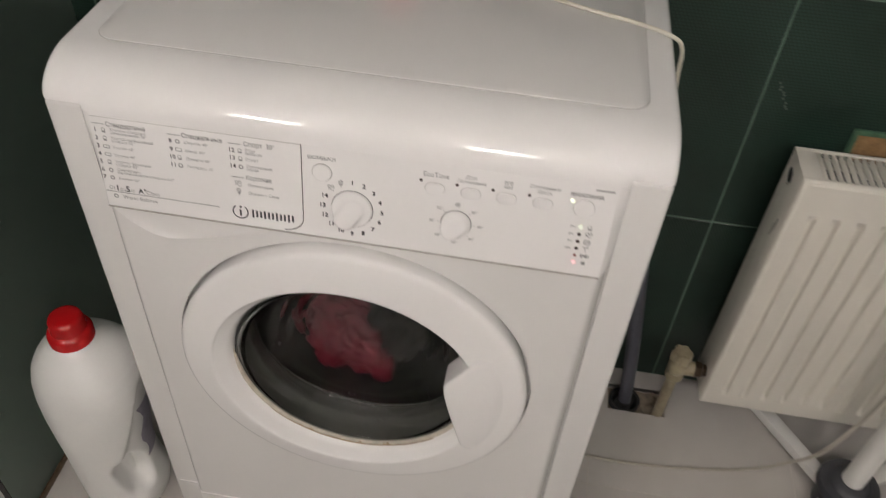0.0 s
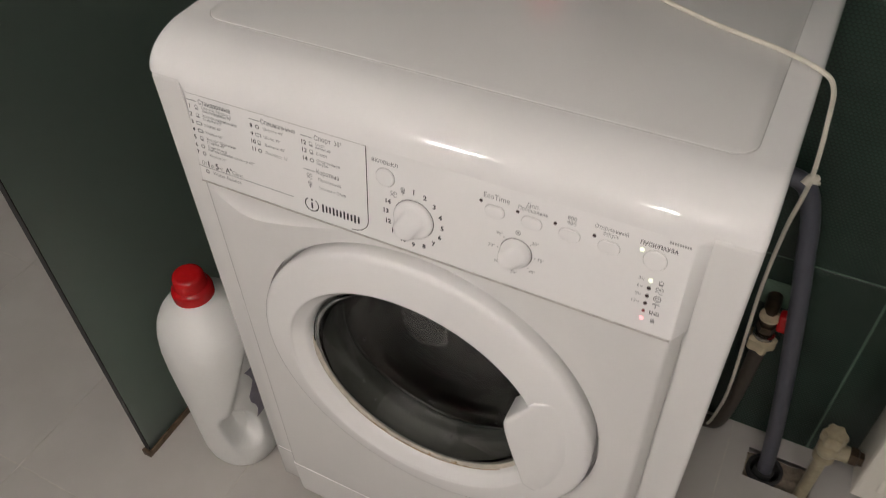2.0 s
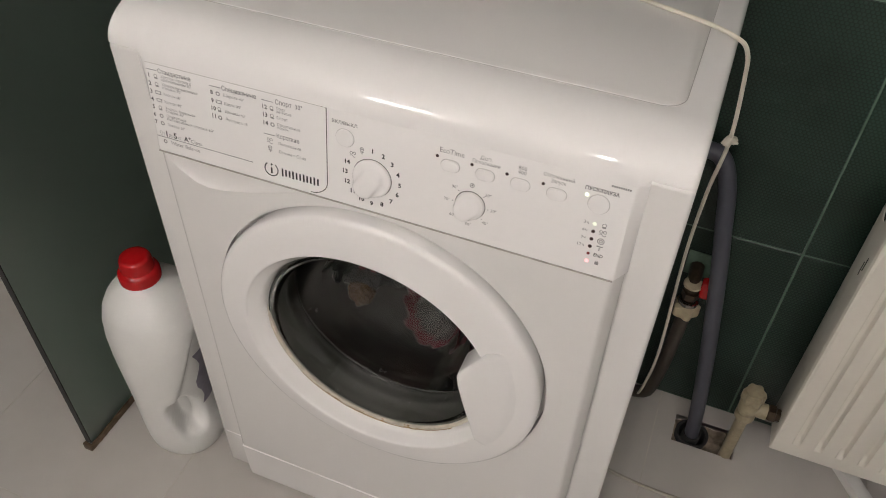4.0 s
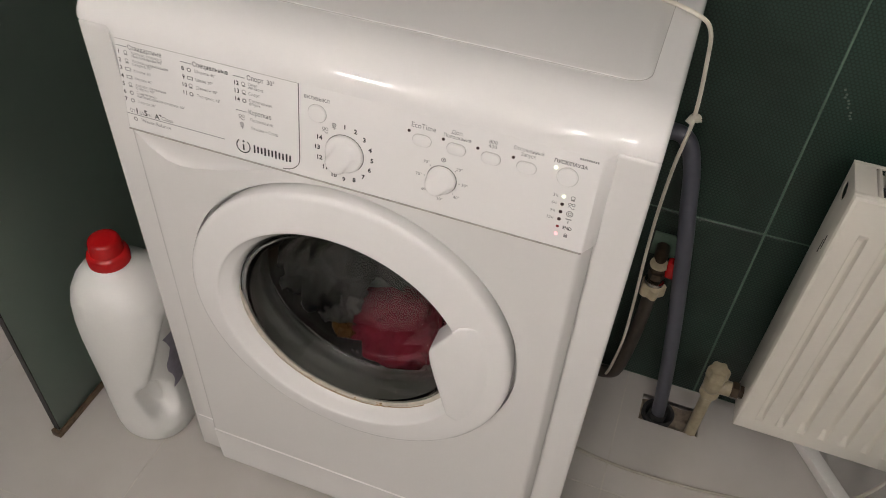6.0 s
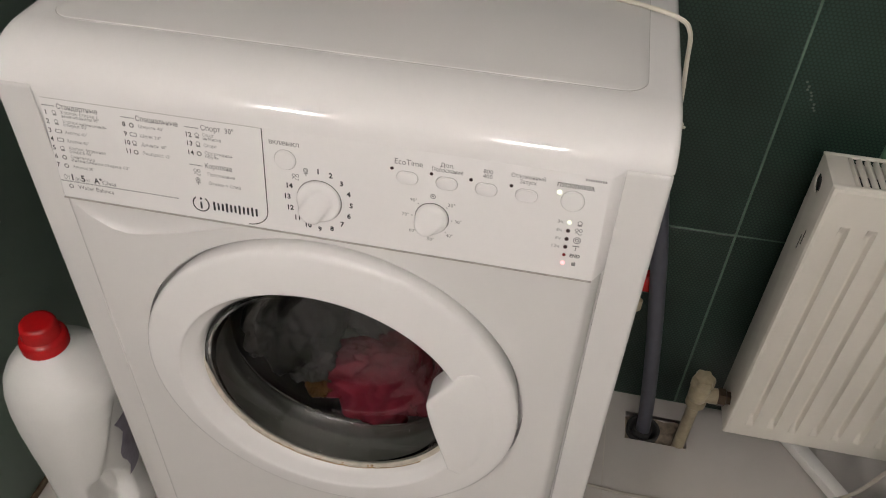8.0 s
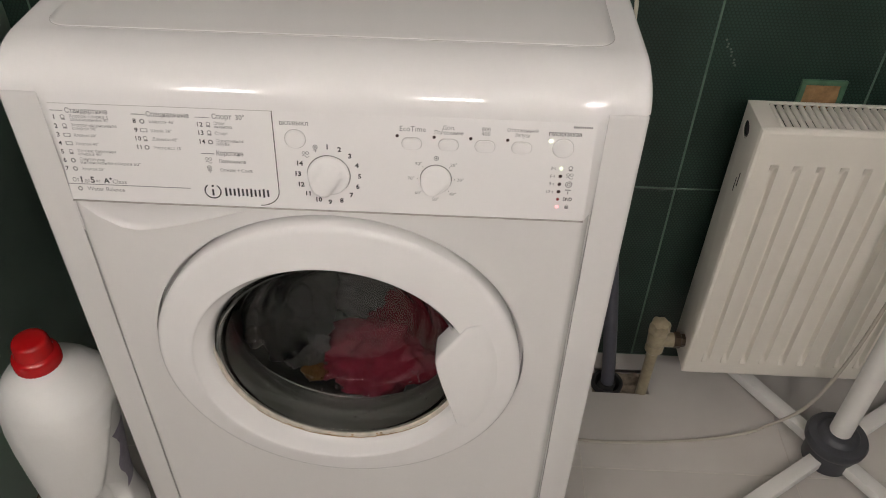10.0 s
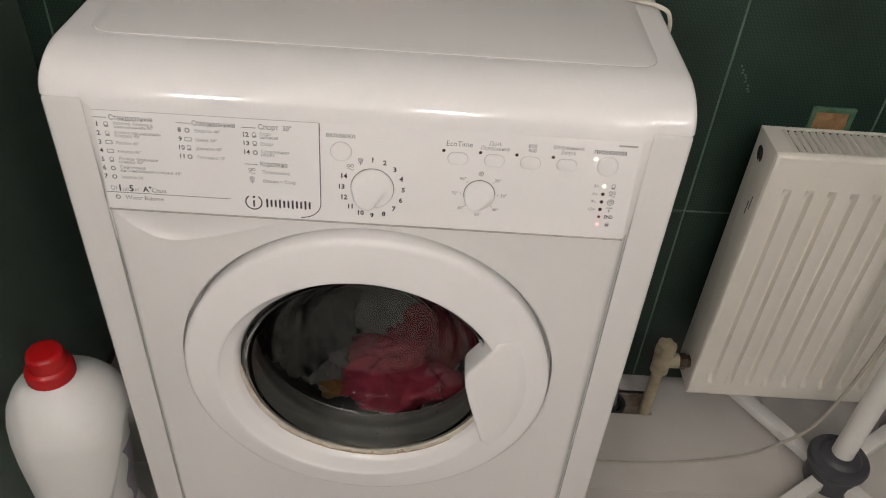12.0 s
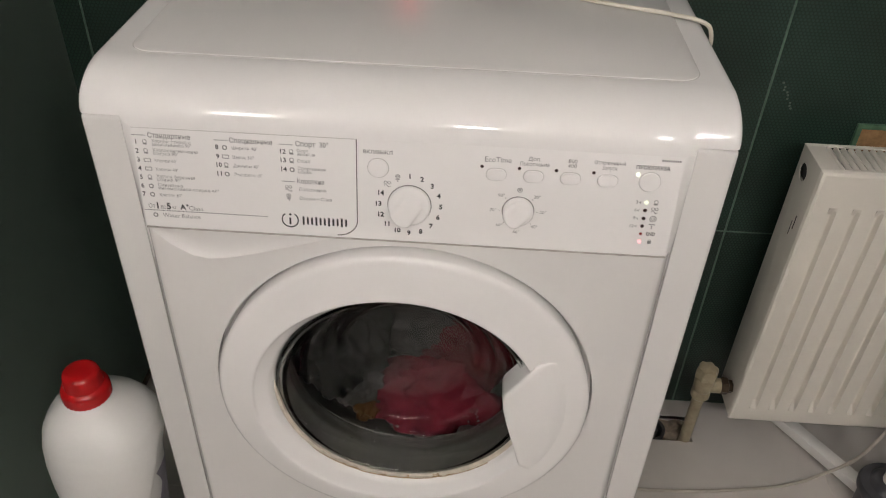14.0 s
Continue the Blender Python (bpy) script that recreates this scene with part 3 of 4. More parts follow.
lettering("Отложенный", 0.1874, 0.7988, 0.0056, INK_GREY, "CENTER", wide=0.0285)
lettering("Запуск", 0.1876, 0.7938, 0.0056, INK_GREY, "CENTER", wide=0.0140)
lettering("ПУСК/ПАУЗА", 0.2115, 0.7964, 0.0052, INK, wide=0.0308, bold=0.0001)
for k in range(9):
    bar(0.2346 + 0.0020 * k, 0.8040, 0.0013, 0.0019, INK_GREY, "code_print")
part("start_led", flat(0.2144, 0.7893, disc(0.0019)), LED_GREEN, panel, smooth=0)
for z, mat in ((0.7614, LED_GREEN), (0.7531, LED_OFF), (0.7447, LED_OFF), (0.7365, LED_OFF), (0.7282, LED_DIM), (0.7198, LED_RED)):
    part("indicator", flat(0.2269, z, disc(0.0018 if mat is not LED_DIM else 0.0015)), mat, panel, smooth=0)
for z, word in ((0.7614, "3ч"), (0.7531, "6ч"), (0.7447, "9ч"), (0.7363, "12ч")):
    lettering(word, 0.2218, z, 0.0048, INK_GREY, "RIGHT")
symbol(0.2358, 0.7615, "shirt")
symbol(0.2358, 0.7535, "wave")
ring_shape(0.2358, 0.7447, 0.0030, 0.0008, INK_GREY)
ring_shape(0.2358, 0.7447, 0.0014, 0.0007, INK_GREY)
bar(0.2358, 0.7385, 0.0058, 0.0008, INK_GREY, "printed_symbol")
bar(0.2358, 0.7355, 0.0008, 0.0030, INK_GREY, "printed_symbol")
lettering("END", 0.2363, 0.7285, 0.0052, INK, "CENTER", wide=0.0086, bold=0.0001)
symbol(0.2363, 0.7204, "lock")

# dial figures
KX, KZ, K2X, K2Z = 0.0042, 0.7440, 0.1078, 0.7445
for k in range(16):
    a = radians(90 - 22.5 * k)
    x, z = KX + 0.0300 * math.cos(a), KZ + 0.0298 * math.sin(a)
    if k < 14:
        lettering(str(k + 1), x, z, 0.0069, INK, "CENTER", bold=0.00024)
    else:
        symbol(x, z, "wave" if k == 14 else "spin")
for k, word in enumerate(("", "20°", "30°", "40°", "50°", "60°", "70°", "90°")):
    a = radians(90 - 45 * k)
    x, z = K2X + 0.0238 * math.cos(a), K2Z + 0.0222 * math.sin(a)
    if word:
        lettering(word, x, z, 0.0048, INK_GREY, "CENTER")
        bar(K2X + 0.0180 * math.cos(a), K2Z + 0.0180 * math.sin(a), 0.0008, 0.0008, INK_GREY, "printed_tick")
    else:
        ring_shape(x, z, 0.0021, 0.0007, INK_GREY)
        part("printed_symbol", flat(x, z, disc(0.0009)), INK_GREY, panel, smooth=0)


def dial(x, z, r, high, low, broad, way, name, label):
    """A round turning knob with a raised, rounded grip; way: degrees of the grip, from the right."""
    n = PANEL_TURN @ Vector((0, 0, 1))
    at = on_panel(x, z)
    part("dial_gap", flat(x, z, disc(r + 0.0006, 48), 0.0003), SEAM, panel)

    def spot(u, v, w):
        return at + PANEL_TURN @ Vector((u, v, 0)) + n * w

    def height(u, v):
        """The raised grip: a ridge that runs out to the rim on one side and rolls off short of it on the other."""
        d = math.hypot(min(0.0, u / r + 0.16), v / r) / broad
        cap = math.sqrt(max(0.0, 1 - d * d)) if d < 1 else 0.0
        skirt = (1 - ease((d - 0.70) / 0.75)) * 0.42
        return low + (high * (1 + 0.25 * u / r) - low) * max(skirt, 0.30 + 0.70 * cap if d < 0.97 else skirt)

    rings = [[spot(q * math.cos(2 * math.pi * k / 96), q * math.sin(2 * math.pi * k / 96), w) for k in range(96)] for q, w in ((r, -0.001), (r * 1.0, low * 0.55))]
    for q in (0.995, 0.985, 0.965, 0.93, 0.88, 0.82, 0.75, 0.67, 0.59, 0.51, 0.43, 0.35, 0.27, 0.19, 0.11, 0.04):
        ring = []
        for k in range(96):
            a = 2 * math.pi * k / 96
            u, v = q * r * math.cos(a - radians(way)), q * r * math.sin(a - radians(way))
            sink = (1 - min(1.0, (1 - q) / 0.12)) ** 2
            h = height(u, v)
            ring.append(spot(q * r * math.cos(a), q * r * math.sin(a), h - (h - low * 0.55) * sink * (0.55 if h > 2 * low else 0.9)))
        rings.append(ring)
    return part(name, loft(rings), PLASTIC, panel, label, smooth=70)


def ease(u):
    u = min(1.0, max(0.0, u))
    return u * u * (3 - 2 * u)


dial(KX, KZ, 0.0205, 0.0114, 0.0045, 0.56, 238, "programme_dial", "large white programme dial")
dial(K2X, K2Z, 0.0148, 0.0110, 0.0050, 0.72, 225, "temperature_dial", "small white temperature dial")

# ---- door ----
DC = (DX, 0, DZ)
ring = [(0.2080, 0.016), (0.2094, 0.008), (0.2100, -0.0010), (0.2100, -0.0068), (0.2097, -0.0085), (0.2088, -0.0102), (0.2072, -0.0117), (0.2050, -0.0128), (0.2025, -0.0134), (0.1900, -0.0150), (0.1720, -0.0163), (0.1665, -0.0168), (0.1650, -0.0167), (0.1640, -0.0162), (0.1633, -0.0154)]
lip_r, lip_y = 0.1633, -0.0154
for tilt in (40, 38, 36, 36, 36, 36, 37, 39, 60, 62):  # the cone down to the glass
    lip_r, lip_y = lip_r - 0.00128, lip_y + 0.00128 * math.tan(radians(tilt))
    ring.append((lip_r, lip_y))
ring += [(0.1490, lip_y + 0.004), (0.1500, 0.0140), (0.1720, 0.0140)]
ring_mesh = lathe(ring, DC, "y", 128, close=True)
for v in ring_mesh.verts:  # the cone is wider below and on the hinge side
    r = math.hypot(v.co.x - DX, v.co.z - DZ)
    if v.co.y < 0 and 0.1506 < r < 0.1725:
        k = min(1.0, (r - 0.1505) / 0.0125)
        v.co.x, v.co.z = v.co.x - 0.0070 * k, v.co.z - 0.0080 * k
door = part("door", ring_mesh, PLASTIC, machine, "round white plastic porthole door, shut", smooth=40)
bowl = [(0.1468, 0.0010), (0.1440, -0.0012), (0.1408, 0.0002), (0.1375, 0.0070), (0.1340, 0.0150), (0.1310, 0.0230), (0.1280, 0.0310), (0.1255, 0.0365), (0.1220, 0.0415), (0.1175, 0.0455), (0.1120, 0.0485), (0.1070, 0.0500), (0.1045, 0.0512), (0.1018, 0.0540), (0.0990, 0.0570), (0.0940, 0.0596), (0.0880, 0.0628), (0.0850, 0.0650), (0.0825, 0.0674), (0.0805, 0.0689), (0.0780, 0.0698), (0.0740, 0.0702), (0.0600, 0.0708), (0.0350, 0.0716), (0.0040, 0.0720)]
outer = [(r + (0.0045 if y > 0.001 else 0), y + (0.004 if r < 0.118 else 0.0008)) for r, y in bowl[2:]]
bowl_mesh = lathe(bowl[::-1] + [(0.1474, -0.0006), (0.1474, 0.0040)] + outer, DC, "y", 96)
glass = part("glass_bowl", bowl_mesh, GLASS, door, "clear deep glass porthole bowl", smooth=60)
glass.visible_shadow = False


def arc_strip(section, a0, a1, n=72):
    """A closed section of (r, y) swept round the middle of the door from a0 to a1 degrees, thinning at the ends."""
    rows = []
    for k in range(n + 1):
        a, w = radians(a0 + (a1 - a0) * k / n), min(1.0, 4 * math.sin(math.pi * k / n)) * 0.999 + 0.001
        r0, y0 = section[3]
        rows.append([Vector((DX + (r0 + (r - r0) * w) * math.cos(a), y0 + (y - y0) * w, DZ + (r0 + (r - r0) * w) * math.sin(a))) for r, y in section])
    return loft(rows)


def stain_mesh():
    """A crusty line of uneven width along the lower rim of the glass."""
    bm = bmesh.new()
    rows = []
    for k in range(161):
        a = radians(222 + 92 * k / 160)
        w = max(0.0, 0.55 + 1.3 * noise.noise(Vector((k * 0.11, 3.1, 0))) + 0.5 * noise.noise(Vector((k * 0.45, 7.1, 0)))) * math.sin(math.pi * k / 160) ** 0.5
        rows.append([bm.verts.new((DX + r * math.cos(a), y, DZ + r * math.sin(a))) for r, y in ((0.1502, 0.0010), (0.1496 - 0.0022 * w, -0.0036 - 0.0008 * w), (0.1480 - 0.0052 * w, -0.0030 + 0.0004 * w), (0.1498, 0.0020))])
    for a, b in zip(rows, rows[1:]):
        for i in range(4):
            bm.faces.new((a[i], a[(i + 1) % 4], b[(i + 1) % 4], b[i]))
    return bm


part("limescale_stain", stain_mesh(), LIME, door, "brown crusty limescale stain")
part("glass_edge", arc_strip([(0.1432, -0.0006), (0.1442, -0.0034), (0.1480, -0.0036), (0.1504, 0.0004), (0.1450, 0.0024)], 172, 356), RIMGLASS, door, "pale shiny edge of the glass")


def glint_beads():
    """Clear beads and short runs of them, added to the glass in place of lamp glints."""
    rng = random.Random(11)
    spots = [(rng.uniform(190, 345), rng.choice((0.1335, 0.1310, 0.1285, 0.1190, 0.1130)), rng.uniform(0.0012, 0.0024)) for k in range(24)]
    spots += [(318 + rng.uniform(-1, 1), 0.109 + 0.0034 * k, rng.uniform(0.0012, 0.0018)) for k in range(6)]
    spots += [(rng.uniform(0, 360), rng.uniform(0.03, 0.11), rng.uniform(0.0007, 0.0012)) for k in range(7)]
    for a, r, size in spots:
        for (r0, y0), (r1, y1) in zip(bowl, bowl[1:]):
            if r1 <= r <= r0:
                y = y0 + (y1 - y0) * (r0 - r) / max(1e-6, r0 - r1)
        at = Vector((DX + r * math.cos(radians(a)), y, DZ + r * math.sin(radians(a))))
        bm = bmesh.new()
        bmesh.ops.create_icosphere(bm, subdivisions=2, radius=size, matrix=Matrix.Translation(at) @ Matrix.Diagonal((1, 1, rng.uniform(1.0, 1.7), 1)))
        part("glint_bead", bm, GLINT, door, smooth=180)


glint_beads()


def handle_outline():
    """Corner points of the grip, then the outer bow, in x and z."""
    out = [(0.1560, 0.5660), (0.1450, 0.5620), (0.1140, 0.5150), (0.1120, 0.5060), (0.1140, 0.4890), (0.1200, 0.4630), (0.1310, 0.4250), (0.1400, 0.3930)]
    for k in range(15):
        a = radians(-34 + (26 + 34) * k / 14)
        out.append((DX + 0.197 * math.cos(a), DZ + 0.197 * math.sin(a)))
    return out


def handle_mesh():
    outline = handle_outline()
    mx, mz = 0.155, 0.478
    rings = []
    for inset, y in ((0.0, 0.012), (0.0, -0.0165), (0.0008, -0.0186), (0.0028, -0.0198), (0.008, -0.0203), (0.015, -0.0205), (0.024, -0.0206), (0.036, -0.0206)):
        ring = []
        for x, z in outline:
            d = math.hypot(x - mx, z - mz)
            k = 1 - min(inset / d, 0.9)
            px, pz = mx + (x - mx) * k, mz + (z - mz) * k
            r = math.hypot(px - DX, pz - DZ)
            u = max(0.0, min(1.0, (r - 0.158) / 0.034))
            u = u * u * (3 - 2 * u)
            under = -0.0122 - 0.0043 * (0.203 - r) / 0.030 + 0.0006
            ring.append(Vector((px, y if y > 0 else y + (max(y, under) - y) * u, pz)))
        rings.append(ring)
    return loft(rings)


part("door_handle", handle_mesh(), PLASTIC, door, "white grip overlapping the porthole glass", smooth=40)
# rubber gasket and drum
gasket = [(0.192, 0.020), (0.160, 0.012), (0.1495, 0.0105), (0.1470, 0.018), (0.1480, 0.026), (0.1435, 0.032), (0.1425, 0.039), (0.1455, 0.045), (0.1452, 0.052), (0.1462, 0.059), (0.1500, 0.063), (0.192, 0.0635)]
part("gasket", lathe(gasket, DC, "y", 96, close=True), RUBBER, machine, "grey folded rubber door gasket", smooth=60)


def drum_mesh():
    wall = [(0.158, 0.072), (0.164, 0.066), (0.205, 0.068), (0.216, 0.080), (0.218, 0.380), (0.205, 0.395), (0.0005, 0.397)]
    shell = [(r + 0.003, y + (0.003 if r < 0.2 and y > 0.2 else 0)) for r, y in wall[1:]]
    return lathe([(r, y - 0.25) for r, y in wall + shell[::-1] + [(0.161, 0.074)]], (0, 0, 0), "y", 72, close=True)


DRUM_AT = Vector((DX, 0.25, DZ))
drum = part("drum", drum_mesh(), STEEL, machine, "dark steel wash drum", smooth=40)
for k in range(3):
    a = 2 * math.pi * k / 3 + 0.4
    bm = loft([[Vector((0.217, y, -0.035)), Vector((0.19, y, -0.020)), Vector((0.172, y, -0.006)), Vector((0.172, y, 0.006)), Vector((0.19, y, 0.020)), Vector((0.217, y, 0.035))] for y in (-0.165, -0.15, 0.12, 0.135)])
    bmesh.ops.rotate(bm, verts=bm.verts, cent=(0, 0, 0), matrix=Matrix.Rotation(a, 3, "Y"))
    part("lifter", bm, STEEL, drum, "steel lifter rib")
for k in range(12):
    for row in range(4):
        a = 2 * math.pi * (k + 0.5 * (row % 2)) / 12
        if abs(((a - 0.4) / (2 * math.pi / 3) + 0.5) % 1 - 0.5) < 0.11:
            continue
        bm = lathe([(0.0001, 0), (0.006, 0.0), (0.006, 0.0006)], (0, 0, 0), "x", 10)
        bmesh.ops.translate(bm, verts=bm.verts, vec=(0.2172 - 0.0004, -0.09 + 0.06 * row, 0))
        bmesh.ops.rotate(bm, verts=bm.verts, cent=(0, 0, 0), matrix=Matrix.Rotation(a, 3, "Y"))
        part("drain_hole", bm, SLOT, drum)


# ---- laundry ----
def garment(name, seed, size, mat, label):
    """A wet crumpled ball of cloth with deep folds, built round its own middle."""
    bm = bmesh.new()
    bmesh.ops.create_icosphere(bm, subdivisions=5, radius=1)
    off = Vector((seed * 7.3, seed * 3.1, seed * 5.7))
    for v in bm.verts:
        d = v.co.normalized()
        f = noise.fractal(d * 1.3 + off, 0.9, 2.0, 3)
        fold = abs(noise.noise(d * 2.6 + off * 1.7 + Vector((0, 0, f * 1.5)))) - 0.22
        fine = abs(noise.noise(d * 8.5 + off + Vector((f, f, 0)) * 2.2)) - 0.2
        k = 1 + 0.30 * f + 0.36 * fold + 0.085 * fine
        v.co = Vector((d.x * size[0], d.y * size[1], d.z * size[2])) * k
    ob = part(name, bm, mat, smooth=180)
    return tagged(ob, label, "laundry", "laundry in the drum")


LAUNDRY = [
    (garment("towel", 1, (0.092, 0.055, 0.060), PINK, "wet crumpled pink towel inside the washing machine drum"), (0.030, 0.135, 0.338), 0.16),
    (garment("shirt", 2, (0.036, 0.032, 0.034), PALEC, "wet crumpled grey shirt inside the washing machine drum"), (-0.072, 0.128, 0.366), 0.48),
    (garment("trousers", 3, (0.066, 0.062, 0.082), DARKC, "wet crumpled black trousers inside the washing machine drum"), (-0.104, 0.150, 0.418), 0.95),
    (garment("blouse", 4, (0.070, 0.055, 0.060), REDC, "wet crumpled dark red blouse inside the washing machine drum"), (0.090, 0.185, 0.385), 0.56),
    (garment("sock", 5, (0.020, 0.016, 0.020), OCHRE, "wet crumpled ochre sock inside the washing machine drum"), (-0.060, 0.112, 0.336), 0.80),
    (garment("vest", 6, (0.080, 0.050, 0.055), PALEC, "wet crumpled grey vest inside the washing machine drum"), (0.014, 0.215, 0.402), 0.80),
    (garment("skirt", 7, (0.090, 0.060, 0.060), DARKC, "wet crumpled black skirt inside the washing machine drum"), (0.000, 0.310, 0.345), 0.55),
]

# ---- bottle ----
def detergent_bottle():
    bx, by = -0.413, 0.050
    base = thing("detergent_bottle", (bx, by, 0), "large white plastic detergent bottle with a red screw cap", "bottle")
    prof = [(0.000, 0.050, 0), (0.002, 0.057, 0), (0.008, 0.0625, 0), (0.030, 0.0660, 0), (0.08, 0.0680, 0), (0.14, 0.0695, 0.000), (0.20, 0.0735, 0.002), (0.25, 0.0765, 0.004), (0.29, 0.0775, 0.006), (0.32, 0.0755, 0.007), (0.342, 0.0695, 0.006), (0.358, 0.0600, 0.004), (0.370, 0.0480, 0.001), (0.379, 0.0360, -0.001), (0.386, 0.0280, -0.002), (0.392, 0.0255, -0.002)]

    def step(a, b, v):
        u = min(1.0, max(0.0, (v - a) / (b - a)))
        return u * u * (3 - 2 * u)

    levels = sorted({*(z for z, _, _ in prof), *(0.02 + 0.006 * k for k in range(54))})
    rings = []
    for z in levels:
        r = float(np.interp(z, [q[0] for q in prof], [q[1] for q in prof]))
        dx = float(np.interp(z, [q[0] for q in prof], [q[2] for q in prof]))
        ring = []
        for k in range(120):
            a = 2 * math.pi * k / 120
            c, s = math.cos(a), math.sin(a)
            deg = (math.degrees(a) + 180) % 360 - 180
            # flank pinched in to the grip side of a slanting crease
            edge = float(np.interp(z, [0.04, 0.12, 0.22, 0.32], [-58, -70, -40, -12]))
            flank = step(edge, edge + 14, deg) * (1 - step(45, 75, deg)) * (1 - step(0.27, 0.33, z)) * step(0.035, 0.09, z)
            # finger hollow
            hollow = 1 - ((deg + 38) / 34) ** 2 - ((z - 0.112 + 0.0006 * (deg + 38)) / 0.052) ** 2
            rr = r - 0.012 * flank - 0.026 * step(0.0, 0.55, hollow)
            e = 0.90
            ring.append(Vector((bx + dx + 1.02 * rr * math.copysign(abs(c) ** e, c), by + 0.007 * z / 0.38 + 0.97 * rr * math.copysign(abs(s) ** e, s), z)))
        rings.append(ring)
    part("bottle_body", loft(rings), BOTTLE, base, smooth=75)
    cx0, cy0 = bx - 0.001, by + 0.006
    cap = []
    for z, r in ((0.384, 0.0275), (0.386, 0.0300), (0.399, 0.0300), (0.4035, 0.0282), (0.406, 0.0240), (0.4225, 0.0228), (0.4270, 0.0208), (0.4285, 0.016)):
        cap.append([Vector((cx0 + r * (1 + (0.02 if k % 2 else 0)) * math.cos(2 * math.pi * k / 64), cy0 + r * (1 + (0.02 if k % 2 else 0)) * math.sin(2 * math.pi * k / 64), z)) for k in range(64)])
    part("cap", loft(cap), RED, base, "red ribbed screw cap", smooth=50)
    # printed label round the far side, with a wavy edge
    rings = []
    for q in range(9):
        z = 0.115 + 0.135 * q / 8
        r = float(np.interp(z, [p[0] for p in prof], [p[1] for p in prof])) - 0.0112
        dx = float(np.interp(z, [p[0] for p in prof], [p[2] for p in prof]))
        a0 = -8 + 6 * math.sin(q * 1.3)
        ring = []
        for k in range(10):
            a = radians(a0 + (44 - a0) * k / 9)
            c, t = math.cos(a), math.sin(a)
            ring.append(Vector((bx + dx + 1.02 * r * abs(c) ** 0.90, by + 0.007 * z / 0.38 + 0.97 * r * math.copysign(abs(t) ** 0.90, t), z)))
        rings.append(ring)
    part("label_sticker", loft(rings, False, False, closed=False), LILAC, base, "lilac printed label")


detergent_bottle()


# ---- glass screen ----
screen = thing("glass_screen", (-0.548, 0.2, 0), "frosted green-grey glass shower screen in a floor rail", "shower screen")
part("pane", box(-0.552, -0.544, -0.052, WALL_Y - 0.003, 0.010, 2.0, 0.001), FROST, screen, smooth=0)
rail = box(-0.5565, -0.5525, -0.056, WALL_Y - 0.003, 0.0, 0.014, 0.0008)
box(-0.5435, -0.5395, -0.056, WALL_Y - 0.003, 0.0, 0.014, 0.0008, bm=rail)
box(-0.5565, -0.5395, -0.060, -0.0535, 0.0, 0.016, 0.0015, bm=rail)
part("floor_rail", rail, RAIL, screen, "brown stained metal floor rail")
part("edge_strip", box(-0.5535, -0.5425, -0.0535, -0.0515, 0.016, 2.0, 0.0005), SLOT, screen, "dark edge seal")


# ---- radiator ----
RX0, RX1, RY0, RY1, RZ0, RZ1 = 0.546, 1.246, 0.337, 0.418, 0.098, 0.612


def radiator_front():
    """The pressed front sheet, with upright channels."""
    bm = bmesh.new()
    xs = [RX0, RX0 + 0.002, RX0 + 0.006, RX0 + 0.022]
    x = 0.5735
    depth = {0: 0, 1: 0, 2: 0, 3: 0}
    while x < RX1 - 0.04:
        for dx, d in ((0, 0.0), (0.0024, 0.85), (0.0042, 1.0), (0.0088, 1.0), (0.0106, 0.85), (0.0130, 0.0)):
            depth[len(xs)] = d
            xs.append(x + dx)
        x += 0.0333
    for xe in (RX1 - 0.022, RX1 - 0.006, RX1 - 0.002, RX1):
        depth[len(xs)] = 0
        xs.append(xe)
    zs = [(RZ0, 0, 0.006), (RZ0 + 0.002, 0, 0.002), (RZ0 + 0.006, 0, 0), (0.130, 0, 0), (0.137, 0.45, 0), (0.147, 1, 0), (0.25, 1, 0), (0.45, 1, 0), (0.537, 1, 0), (0.547, 0.45, 0), (0.554, 0, 0), (RZ1 - 0.006, 0, 0), (RZ1 - 0.002, 0, 0.002), (RZ1, 0, 0.006)]
    grid = []
    for z, k, back in zs:
        row = []
        for i, xx in enumerate(xs):
            edge = 0.006 if xx in (RX0, RX1) else 0.002 if i in (1, len(xs) - 2) else 0
            row.append(bm.verts.new((xx, RY0 + max(back, edge) + 0.0105 * k * depth[i], z)))
        grid.append(row)
    for a, b in zip(grid, grid[1:]):
        for i in range(len(xs) - 1):
            bm.faces.new((a[i], a[i + 1], b[i + 1], b[i]))
    return bm


radiator = thing("radiator", (0.9, 0.40, 0.3), "cream-white ribbed steel panel radiator hung on the tiled wall", "radiator")
part("front_sheet", radiator_front(), CREAM, radiator, "ribbed cream steel sheet", smooth=25)
part("back_sheet", box(RX0 + 0.01, RX1 - 0.01, RY1 - 0.012, RY1 - 0.004, RZ0 + 0.01, RZ1 - 0.01, 0.003), CREAM, radiator)
side = part("side_cover", box(RX0 + 0.0005, RX0 + 0.0025, RY0 + 0.006, RY1, RZ0 + 0.003, RZ1, 0.0006), CREAM, radiator)
cut(side, lathe([(0.0135, -0.02), (0.0135, 0.02)], (RX0, 0.394, 0.577), "x", 28))
part("side_cover", box(RX1 - 0.0025, RX1 - 0.0005, RY0 + 0.006, RY1, RZ0 + 0.003, RZ1, 0.0006), CREAM, radiator)
part("inner_pipe", tube([(RX0 + 0.006, 0.394, 0.577), (RX0 + 0.1, 0.394, 0.577)], 0.0155, 16, 1), SLOT, radiator, "dark threaded port")
